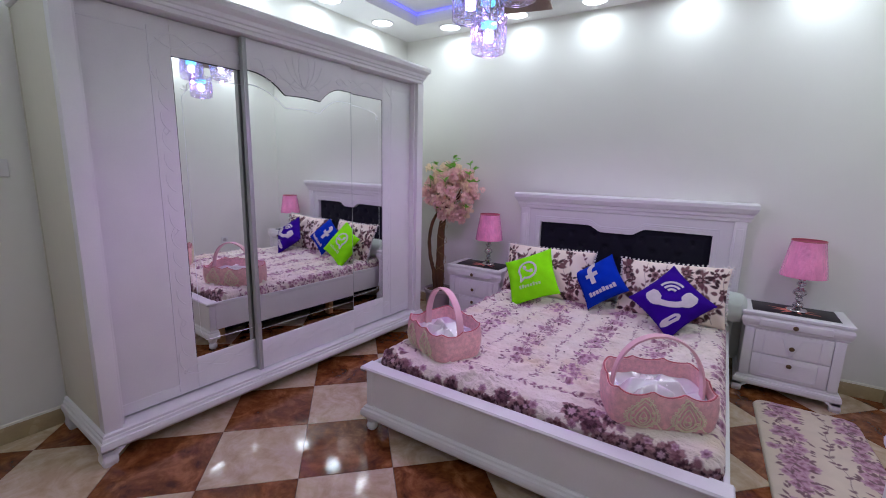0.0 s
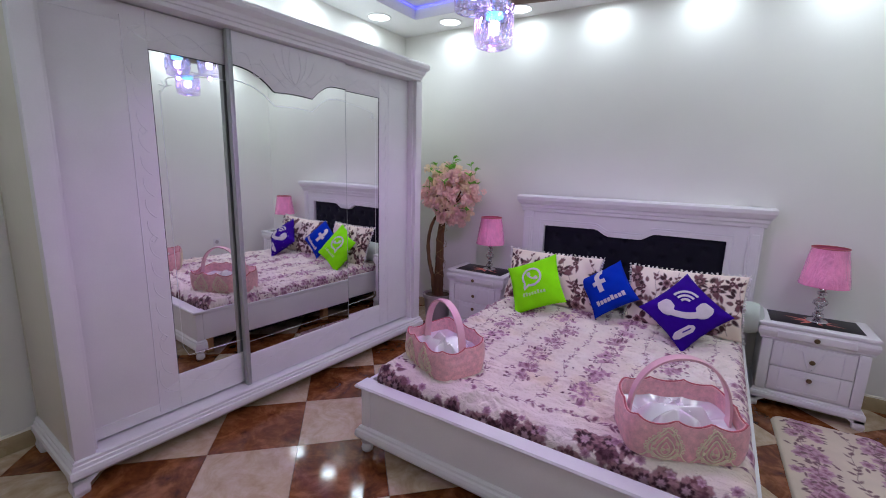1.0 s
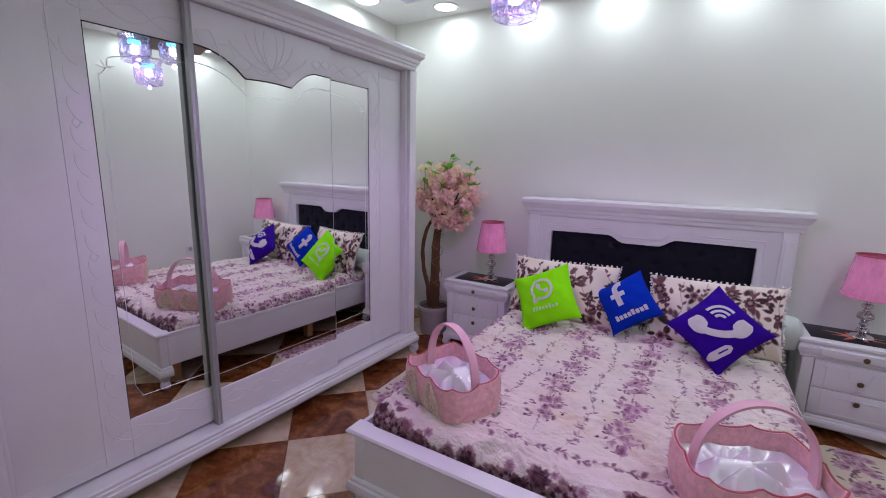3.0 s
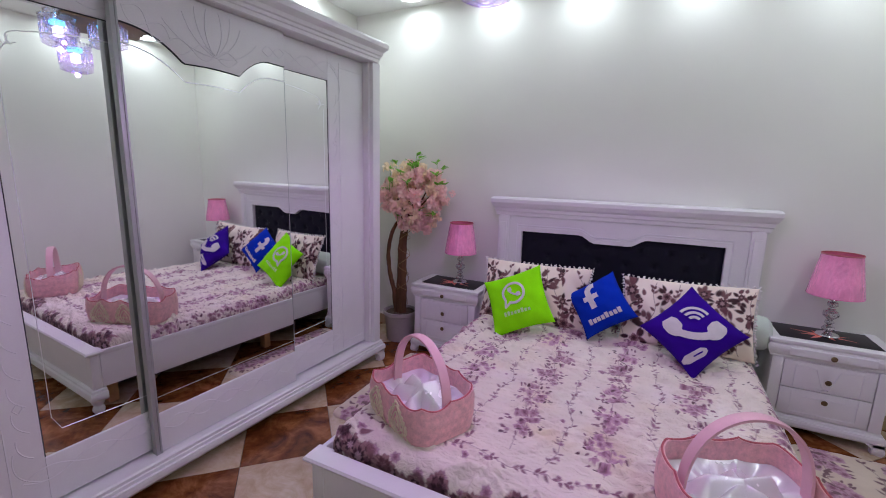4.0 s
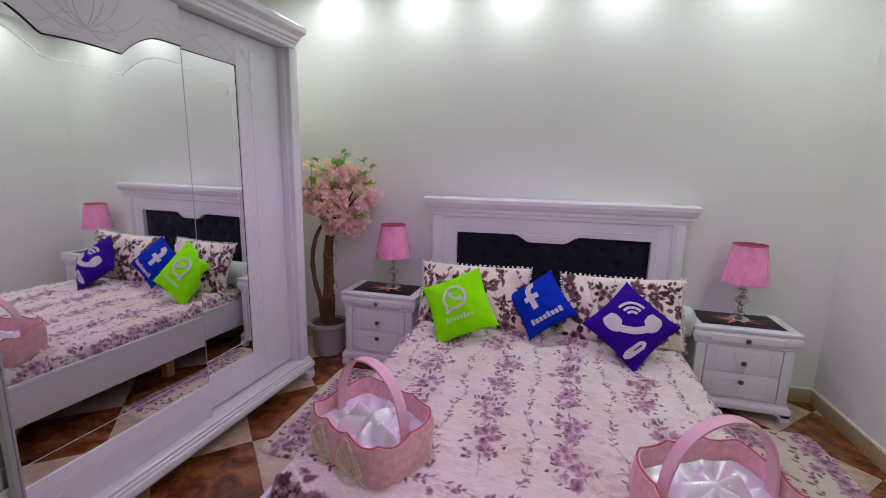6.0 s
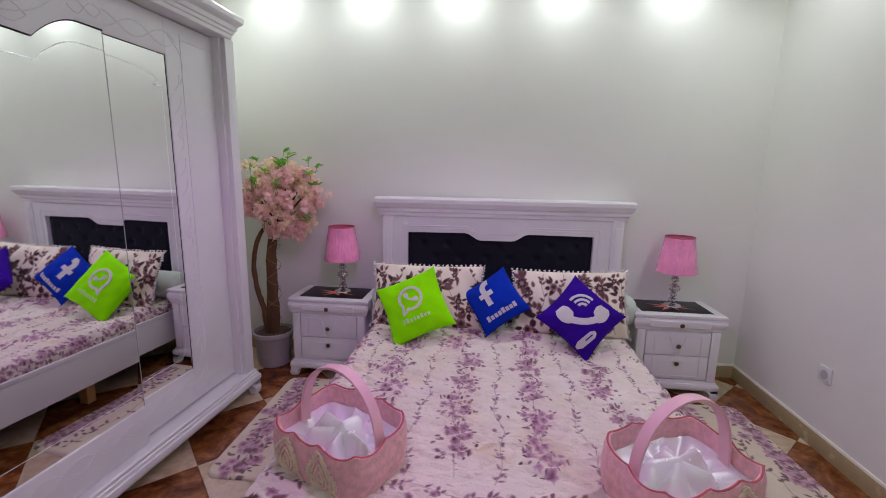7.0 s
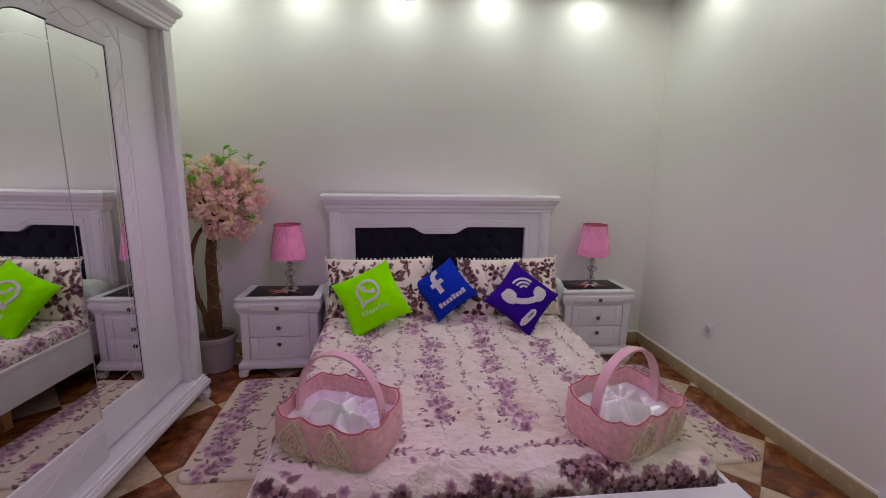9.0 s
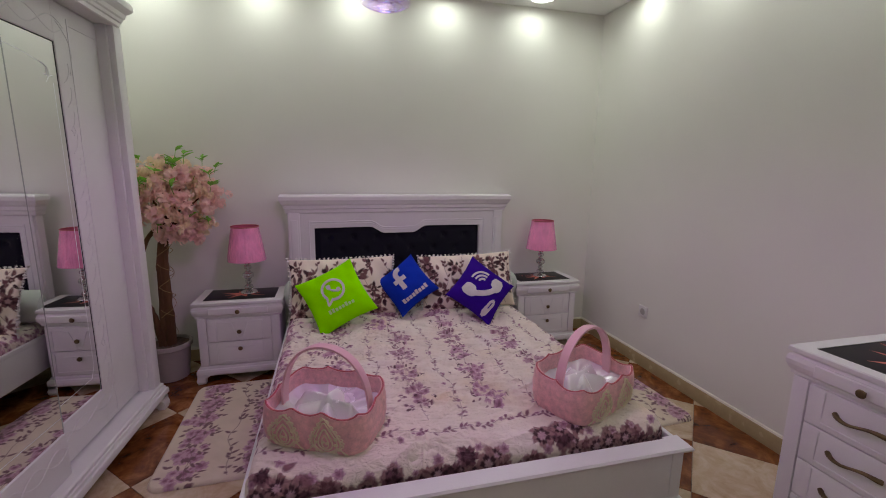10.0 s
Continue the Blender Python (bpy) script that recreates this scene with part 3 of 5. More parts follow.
part("footboard_plinth", moulding([(BX0 + 0.012, BYF + 0.06), (BX0 + 0.012, BYF), (BX1 - 0.012, BYF), (BX1 - 0.012, BYF + 0.06)][::-1],
     [(0.04, 0.145), (-0.004, 0.145), (-0.012, 0.14), (-0.014, 0.13), (-0.022, 0.124), (-0.026, 0.108), (-0.026, 0.092), (-0.016, 0.078), (0.04, 0.078)]), WHITE, bed)
for x0 in (BX0 + 0.004, BX1 - 0.02):
    bm = bmesh.new()
    box((x0, BYF + 0.045, 0.15), (x0 + 0.016, 5.88, 0.352), 0.004, bm)
    box((x0 - 0.003, BYF + 0.045, 0.338), (x0 + 0.017, 5.88, 0.366), 0.005, bm)
    part("side_rail", bm, WHITE, bed)
for fx, rz in ((BX0, 0), (BX1, 0)):
    bm = lathe([(0.018, 0.0), (0.026, 0.008), (0.03, 0.022), (0.026, 0.038), (0.02, 0.046), (0.03, 0.058), (0.034, 0.08)], 18)
    part("foot", bm, WHITE, bed, m=pose(fx + (0.03 if fx < -2.5 else -0.03), BYF + 0.02, 0))
for x in (BX0 + 0.09, BX1 - 0.15, -2.56):
    for y in (4.0, 5.0):
        part("slat_leg", box((x, y, 0), (x + 0.06, y + 0.05, 0.2), 0.003), RAW, bed, "bare pine support leg")
# added black block that darkens the space under the bed like deep shade
part("underbed_shade_block", box((BX0 + 0.2, BYF + 0.14, 0.05), (BX1 - 0.2, 5.8, 0.199), 0.01), UNDERBED_SHADE, bed, "black block added as the deep shade under the slats")
part("slat_base", box((BX0 + 0.05, BYF + 0.06, 0.2), (BX1 - 0.05, 5.85, 0.222), 0), RAW, bed)
# headboard
HX0, HX1, HY = -3.338, -1.70, 5.895
# the headboard stands slightly askew to the wall
ASKEW = Matrix.Translation((-2.52, HY, 0)) @ Euler((0, 0, radians(1.9))).to_matrix().to_4x4() @ Matrix.Translation((2.52, -HY, 0))
bm = bmesh.new()
pad_l, pad_r = -3.158, -1.896


def pad_top(x):
    u = (x - pad_l) / (pad_r - pad_l)
    v = abs(u - 0.485)
    z = 0.976
    if v < 0.17:
        t = max(0.0, (0.17 - v) / 0.085)
        t = min(1, t)
        z -= 0.05 * (t * t * (3 - 2 * t))
    return z + 0.004 * math.sin(u * math.pi)


wave = [(pad_l + (pad_r - pad_l) * i / 48, pad_top(pad_l + (pad_r - pad_l) * i / 48)) for i in range(49)]
prism([(HX0, 0.1), (pad_l, 0.1), *wave, (pad_r, 0.1), (HX1, 0.1), (HX1, 1.09), (HX0, 1.09)], 0.04, face_y(HY + 0.04), bm, 0.003)
box((HX0, HY + 0.04, 0.1), (HX1, HY + 0.06, 1.09), 0.0, bm)
part("headboard_frame", bm, WHITE, bed, "white moulded headboard frame", m=ASKEW)
for x0 in (HX0, HX1 - 0.09):
    bm = bmesh.new()
    box((x0 + 0.008, HY - 0.012, 0.0), (x0 + 0.082, HY + 0.03, 1.09), 0.006, bm)
    box((x0 + 0.022, HY - 0.018, 0.42), (x0 + 0.068, HY - 0.006, 1.04), 0.005, bm)
    part("headboard_post", bm, WHITE, bed, m=ASKEW)
HC = [(-0.09, 1.082), (0.004, 1.082), (0.012, 1.092), (0.014, 1.112), (0.022, 1.12), (0.024, 1.14), (0.036, 1.152), (0.042, 1.166), (0.05, 1.18), (0.05, 1.205), (0.042, 1.216), (-0.09, 1.216)]
part("headboard_cornice", moulding([(HX0, 5.965), (HX0, HY), (HX1, HY), (HX1, 5.965)][::-1], [(-a, z) for a, z in HC]), WHITE, bed, "stepped white cornice", m=ASKEW)
bm = bmesh.new()
inner = [(pad_l - 0.035 + (pad_r - pad_l + 0.07) * i / 60) for i in range(61)]
tube([(x, HY - 0.001, pad_top(min(max(x, pad_l), pad_r)) + 0.045) for x in inner], 0.004, 6, bm)
tube([(x, HY - 0.001, pad_top(min(max(x, pad_l), pad_r)) + 0.03) for x in inner], 0.0025, 6, bm)
for x in (pad_l - 0.035, pad_r + 0.035):
    tube([(x, HY - 0.001, 0.4), (x, HY - 0.001, 1.03)], 0.003, 6, bm)
part("carved_bead", bm, EDGE, bed, "raised bead round the padded panel", m=ASKEW)
# tufted panel as a dimpled sheet
nx, nz = 150, 64
BUT = [(pad_l + 0.1 + 0.1745 * i + (0.087 if j % 2 else 0), 0.9 - 0.095 * j) for j in range(5) for i in range(7) if pad_l + 0.1 + 0.1745 * i + (0.087 if j % 2 else 0) < pad_r - 0.05]
bm = bmesh.new()
grid = []
for i in range(nx + 1):
    col = []
    x = pad_l + (pad_r - pad_l) * i / nx
    for j in range(nz + 1):
        z = 0.42 + (pad_top(x) - 0.42) * j / nz
        h = 0.02
        for bx, bz in BUT:
            dx, dz = x - bx, z - bz
            r2 = dx * dx + dz * dz
            if r2 < 0.02:
                h -= 0.02 * math.exp(-r2 / 0.0005)
                for sx, sz in ((1, 1), (1, -1), (-1, 1), (-1, -1)):
                    q = abs(dx * 0.095 * sz - dz * 0.087 * sx) / 0.129
                    if dx * sx > 0 and dz * sz > 0:
                        h -= 0.0022 * math.exp(-q * q / 0.0001) * math.exp(-r2 / 0.003)
        e = min(i, nx - i, nz - j) / 5
        col.append(bm.verts.new((x, HY + 0.034 - h * min(1, e), z)))
    grid.append(col)
for i in range(nx):
    for j in range(nz):
        bm.faces.new((grid[i][j], grid[i + 1][j], grid[i + 1][j + 1], grid[i][j + 1]))
pad = part("padded_panel", bm, TUFT, bed, "charcoal button-tufted padding", m=ASKEW)
bt = mesh_of(lathe([(0.001, 0.006), (0.006, 0.0052), (0.009, 0.002), (0.0095, -0.004)], 10), "button")
bt.materials.append(TUFT)
for bx, bz in BUT:
    if bz < pad_top(bx) - 0.02:
        o = new("button", bt)
        o.parent = pad
        o.matrix_basis = pose(bx, HY + 0.036, bz, 90)


# ---- printed cloth ----
rng = np.random.default_rng(5)


def cloth(name, sheets, material, smooth=True):
    """A mesh of one or more gridded sheets (rows, cols, 3), each with a printed colour per point."""
    verts, faces, cols, base = [], [], [], 0
    for P, C in sheets:
        nv, nu = P.shape[:2]
        idx = base + np.arange(nv * nu).reshape(nv, nu)
        faces.append(np.stack([idx[:-1, :-1], idx[:-1, 1:], idx[1:, 1:], idx[1:, :-1]], -1).reshape(-1, 4))
        verts.append(P.reshape(-1, 3))
        cols.append(np.concatenate([C.reshape(-1, 3), np.ones((nv * nu, 1))], 1))
        base += nv * nu
    me = bpy.data.meshes.new(name)
    me.from_pydata(np.concatenate(verts).tolist(), [], np.concatenate(faces).tolist())
    me.color_attributes.new("print", "FLOAT_COLOR", "POINT").data.foreach_set("color", np.concatenate(cols).astype(np.float32).ravel())
    me.polygons.foreach_set("use_smooth", [smooth] * len(me.polygons))
    me.materials.append(material)
    return me


class Print:
    """A canvas in metres on which flowers, leaves and stems are laid."""

    def __init__(self, w, h, nu, nv, ground):
        self.w, self.h, self.nu, self.nv = w, h, nu, nv
        self.img = np.tile(np.array(ground, float), (nv, nu, 1))

    def window(self, cu, cv, r):
        su, sv = self.w / (self.nu - 1), self.h / (self.nv - 1)
        i0, i1 = max(0, int((cu - r) / su)), min(self.nu, int((cu + r) / su) + 2)
        j0, j1 = max(0, int((cv - r) / sv)), min(self.nv, int((cv + r) / sv) + 2)
        if i1 <= i0 or j1 <= j0:
            return None
        U, V = np.meshgrid(np.arange(i0, i1) * su - cu, np.arange(j0, j1) * sv - cv)
        return (slice(j0, j1), slice(i0, i1)), U, V

    def lay(self, sl, alpha, col):
        a = np.clip(alpha, 0, 1)[..., None]
        self.img[sl] = self.img[sl] * (1 - a) + np.asarray(col) * a

    def petals(self, cu, cv, r, cols, n=5, strength=1.0):
        w = self.window(cu, cv, r * 1.2)
        if w is None:
            return
        sl, U, V = w
        R, T = np.hypot(U, V) / r, np.arctan2(V, U) + rng.uniform(0, 6)
        soft = 0.0028 / r + 0.05
        for k, (f, c) in enumerate(zip((1.0, 0.72, 0.42), cols)):
            T2 = T + k * 0.6
            edge = f * (0.66 + 0.34 * np.abs(np.cos(n * T2 / 2)) ** 0.7 + 0.06 * np.sin(13 * T2))
            vein = 0.75 + 0.25 * np.abs(np.sin(n * 3 * T2 + 5 * R))
            self.lay(sl, strength * vein * (edge - R) / soft, c)

    def leaf(self, cu, cv, ang, length, width, col, strength=1.0):
        w = self.window(cu, cv, length)
        if w is None:
            return
        sl, U, V = w
        a = (U * math.cos(ang) + V * math.sin(ang)) / length
        b = (-U * math.sin(ang) + V * math.cos(ang)) / width
        half = np.clip(a, 0, 1) ** 0.6 * (1 - np.clip(a, 0, 1)) * 1.7
        inside = (half - np.abs(b)) / 0.25
        inside[(a < 0) | (a > 1)] = 0
        self.lay(sl, strength * inside * (0.7 + 0.3 * (np.abs(b) > 0.08)), col)

    def stem(self, pts, r, col, strength=0.9):
        for (u0, v0), (u1, v1) in zip(pts, pts[1:]):
            n = max(1, int(math.hypot(u1 - u0, v1 - v0) / 0.003))
            for k in range(n):
                w = self.window(u0 + (u1 - u0) * k / n, v0 + (v1 - v0) * k / n, 2 * r)
                if w:
                    sl, U, V = w
                    self.lay(sl, strength * (1.4 - np.hypot(U, V) / r), col)

    def spray(self, u, v, r, cols, leaf_col, leaves=6, strength=1.0, ll=1.5):
        for k in range(leaves):
            a = rng.uniform(0, 6.28)
            self.leaf(u + 0.6 * r * math.cos(a), v + 0.6 * r * math.sin(a), a + rng.uniform(-0.5, 0.5), ll * r * rng.uniform(0.7, 1.1), r * 0.5, leaf_col, strength)
        self.petals(u, v, r, cols, 5, strength)

    def vine(self, u, v0, v1, amp, leaf, col, strength=0.9, step=0.035, across=False):
        n = max(2, int((v1 - v0) / step))
        ph = rng.uniform(0, 6)
        f = lambda v: amp * math.sin(11 * v + ph) + 0.6 * amp * math.sin(27 * v + 2 * ph)
        put = (lambda a, b: (b, a)) if across else (lambda a, b: (a, b))
        self.stem([put(u + f(v0 + (v1 - v0) * k / (3 * n)), v0 + (v1 - v0) * k / (3 * n)) for k in range(3 * n + 1)], 0.0022, col, strength * 0.8)
        for k in range(n):
            v = v0 + (v1 - v0) * (k + rng.uniform(0, 0.6)) / n
            for sgn in (-1, 1):
                if rng.random() < 0.8:
                    ang = math.pi / 2 - sgn * rng.uniform(0.25, 1.25)
                    if across:
                        ang = math.pi / 2 - ang
                    p = put(u + f(v), v + rng.normal(0, 0.006))
                    self.leaf(p[0], p[1], ang, leaf * rng.uniform(0.6, 1.3), leaf * 0.45, col, strength * rng.uniform(0.6, 1.1))


CREAM = (0.88, 0.775, 0.68)
PLUM = [(0.19, 0.075, 0.10), (0.055, 0.013, 0.022), (0.12, 0.04, 0.06)]
PLUM2 = [(0.36, 0.19, 0.20), (0.15, 0.05, 0.06), (0.25, 0.11, 0.13)]
MAUVE = [(0.55, 0.34, 0.40), (0.42, 0.22, 0.29), (0.27, 0.11, 0.16)]
LILAC = [(0.62, 0.37, 0.46), (0.49, 0.25, 0.36), (0.31, 0.13, 0.20)]
MAUVE_LEAF = (0.29, 0.14, 0.19)

# ---- bedspread over the mattress ----
MX0, MX1, MY0b, MY1b, MZ = -3.328, -1.744, 3.98, 5.86, 0.432
DROP = 0.135
W, L = MX1 - MX0, MY1b - MY0b
nu, nv = 540, 600
pw, ph = W + 2 * (DROP - 0.04) + 0.06 * (math.pi - 2), L + DROP - 0.04 + 0.07 * (math.pi / 2 - 1)
cv = Print(pw, ph, nu, nv, CREAM)
# wash of warmer and pinker ground
for k in range(90):
    sl, U, V = cv.window(rng.uniform(0, pw), rng.uniform(0, ph), 0.25)
    a = rng.uniform(0, 3.1)
    q = ((U * math.cos(a) + V * math.sin(a)) / 0.11) ** 2 + ((V * math.cos(a) - U * math.sin(a)) / 0.05) ** 2
    cv.lay(sl, rng.uniform(0.25, 0.6) * np.exp(-q), ((0.82, 0.66, 0.46), (0.92, 0.78, 0.80), (0.93, 0.86, 0.78))[k % 3])


def rose_cluster(c, u, v, du, dv, n, r0, r1, cols, leaf_col, tips, strength):
    """Soft overlapping roses over a tinted cloud, with small dark leaf tips round them."""
    for q in range(3):
        sl, U, V = c.window(u + rng.normal(0, du * 0.5), v + rng.normal(0, dv * 0.5), 4 * du)
        c.lay(sl, 0.14 * np.exp(-(U / du) ** 2 - (V / dv) ** 2), cols[0])
    for q in range(tips):
        a = rng.uniform(0, 6.28)
        f = rng.uniform(0.6, 1.5)
        c.leaf(u + f * du * math.cos(a), v + f * dv * math.sin(a), a + rng.normal(0, 0.6), rng.uniform(0.6, 1.2) * r1, rng.uniform(0.3, 0.5) * r1, leaf_col, strength * rng.uniform(0.7, 1.1))
    for q in range(n):
        r = rng.uniform(r0, r1)
        c.petals(u + rng.normal(0, du * 0.6), v + rng.normal(0, dv * 0.6), r, cols, int(rng.integers(5, 8)), strength * rng.uniform(0.55, 1.0))


cols = 11
for c in range(cols):
    u = 0.12 + (pw - 0.24) * c / (cols - 1)
    if c % 2 == 0:
        v = 0.4 + rng.uniform(0, 0.15)
        while v < ph:
            lil = rng.random() < 0.5
            rose_cluster(cv, u + rng.normal(0, 0.02), v, 0.052, 0.078, 20, 0.011, 0.028, LILAC if lil else MAUVE, MAUVE_LEAF, 30, 0.9)
            for q in range(7):
                a = rng.uniform(0, 6.28)
                cv.leaf(u + rng.normal(0, 0.045), v + rng.normal(0, 0.06), a, rng.uniform(0.018, 0.034), rng.uniform(0.008, 0.014), (0.13, 0.05, 0.07), 0.85)
            if rng.random() < 0.5:
                cv.petals(u + rng.normal(0, 0.02), v + rng.normal(0, 0.05), 0.02, (MAUVE[1], MAUVE[2], (0.16, 0.05, 0.09)), 5, 0.8)
            v += rng.uniform(0.19, 0.25)
        cv.vine(u, 0.36, ph, 0.016, 0.024, MAUVE_LEAF, 0.6, 0.06)
    else:
        cv.vine(u, 0.34, ph, 0.016, 0.03, MAUVE[2], 0.62, 0.034)
        for q in range(16):
            cv.petals(u + rng.normal(0, 0.012), rng.uniform(0.34, ph), rng.uniform(0.008, 0.014), MAUVE, 5, 0.7)
cv.vine(0.285, 0.05, pw - 0.05, 0.012, 0.034, MAUVE[2], 0.85, 0.034, across=True)
for q in range(20):
    cv.petals(rng.uniform(0.05, pw - 0.05), 0.285 + rng.normal(0, 0.014), rng.uniform(0.01, 0.018), MAUVE, 5, 0.8)
# dark rose border along the foot
u = 0.0
while u < pw:
    v = 0.082 + rng.normal(0, 0.026)
    for q in range(6):
        a = rng.uniform(0, 6.28)
        cv.leaf(u + rng.normal(0, 0.03), v + rng.normal(0, 0.02), a, rng.uniform(0.05, 0.08), rng.uniform(0.03, 0.042), PLUM2[0] if q % 2 else PLUM2[2], 0.8)
    dark = PLUM2 if rng.random() < 0.6 else PLUM
    for q in range(5):
        cv.petals(u + rng.normal(0, 0.035), v + rng.normal(0, 0.028), rng.uniform(0.03, 0.052), dark if q % 2 else (PLUM2[0], PLUM[1], MAUVE[0]), int(rng.integers(5, 8)), 0.9)
    cv.petals(u + 0.05, v + rng.uniform(0.05, 0.08), rng.uniform(0.016, 0.026), MAUVE, 6, 0.85)
    u += rng.uniform(0.07, 0.1)
# arc-length to shape
def over(s, length, drop, r, both):
    """Position along and drop below the top for arc length s over a rounded edge."""
    out, low = np.zeros_like(s), np.zeros_like(s)
    lim = drop - 0.04
    a = s - lim
    q = 0.5 * math.pi * r
    th = np.clip(a / r, 0, math.pi / 2)
    out = np.where(a < 0, 0, np.where(a < q, r * (1 - np.cos(th)), r + a - q))
    low = np.where(a < 0, r - a, np.where(a < q, r * (1 - np.sin(th)), 0))
    return out, low


su = np.linspace(0, pw, nu)
sv = np.linspace(0, ph, nv)
xl, zl = over(su, W, DROP, 0.06, True)
xr, zr = over(pw - su, W, DROP, 0.06, True)
X = np.where(su < pw / 2, MX0 + xl, MX1 - xr)
ZX = np.where(su < pw / 2, zl, zr)
yf, ZY = over(sv, L, DROP, 0.07, False)
Y = MY0b + yf
PX, PY = np.meshgrid(X, Y)
Z = MZ - np.minimum(np.hypot(np.meshgrid(ZX, ZY)[0], np.meshgrid(ZX, ZY)[1]), 0.16)
wr = np.zeros_like(Z)
for k in range(26):
    a = rng.normal(0.0, 0.5) + (math.pi / 2 if k % 4 == 0 else 0)
    f = rng.uniform(40, 150)
    wob = 0.01 * np.sin(rng.uniform(4, 12) * PX + rng.uniform(0, 6)) + 0.012 * np.sin(rng.uniform(4, 10) * PY + rng.uniform(0, 6))
    wr += np.sin(f * (PX * math.sin(a) + PY * math.cos(a) + wob) + rng.uniform(0, 6)) * rng.uniform(0.2, 0.5) / f ** 0.6
# short irregular creases, mostly across the bed
for k in range(420):
    cx, cy, a = rng.uniform(MX0, MX1), rng.uniform(MY0b, MY1b), rng.normal(0.1, 0.55)
    ln, wd = rng.uniform(0.04, 0.16), rng.uniform(0.006, 0.016)
    m_ = (np.abs(X - cx) < 0.32)
    n_ = (np.abs(Y - cy) < 0.32)
    i0, i1, j0, j1 = np.argmax(m_), nu - np.argmax(m_[::-1]), np.argmax(n_), nv - np.argmax(n_[::-1])
    dx, dy = PX[j0:j1, i0:i1] - cx, PY[j0:j1, i0:i1] - cy
    al, ac = dx * math.cos(a) + dy * math.sin(a), -dx * math.sin(a) + dy * math.cos(a) + 0.012 * np.sin(22 * dx + k)
    wr[j0:j1, i0:i1] += rng.uniform(0.15, 0.5) * (np.exp(-(ac / wd) ** 2) - 0.5 * np.exp(-((ac + 1.6 * wd) / wd) ** 2)) * np.exp(-(al / ln) ** 2)
Z = Z + 0.022 * wr - 0.012 * np.exp(-((PX + 2.54) / 0.3) ** 2 - ((PY - 4.6) / 0.6) ** 2)
# dents where the cushions rest
for cx, cy in ((-3.05, 5.27), (-2.54, 5.43), (-2.05, 5.23)):
    Z = Z - 0.034 * np.exp(-((PX - cx) / 0.13) ** 2 - ((PY - cy) / 0.11) ** 2)
# rounded plan corners at the foot
cr = np.clip(0.12 - (PX - MX0), 0, 1) + np.clip(0.12 - (MX1 - PX), 0, 1)
PY = PY + 2.2 * cr ** 2 * np.clip(1 - (PY - MY0b) / 0.4, 0, 1)
spread = new("bedspread", cloth("bedspread", [(np.stack([PX, PY, Z], -1), cv.img)], PRINT))
tagged(spread, "cream plush bedspread with plum and mauve flowers over the mattress", "bedspread")
solo("mattress", box((MX0 + 0.012, MY0b + 0.03, 0.222), (MX1 - 0.012, MY1b, MZ - 0.09), 0.03), BOLSTER, "thick pale mattress under the flowered spread", "mattress")


# ---- pillows ----
def cushion_shape(w, h, t, n, m, pinch=0.07, power=0.5):
    """Front and back sheets of a stuffed cushion in x, z with the front towards -y."""
    U, V = np.meshgrid(np.linspace(-1, 1, n), np.linspace(-1, 1, m))
    X = w / 2 * U * (1 - pinch * (1 - V ** 2) * U ** 2)
    Zc = h / 2 * V * (1 - pinch * (1 - U ** 2) * V ** 2)
    D = t * (np.clip(1 - U ** 2, 0, 1) * np.clip(1 - V ** 2, 0, 1)) ** power
    return X, Zc, D


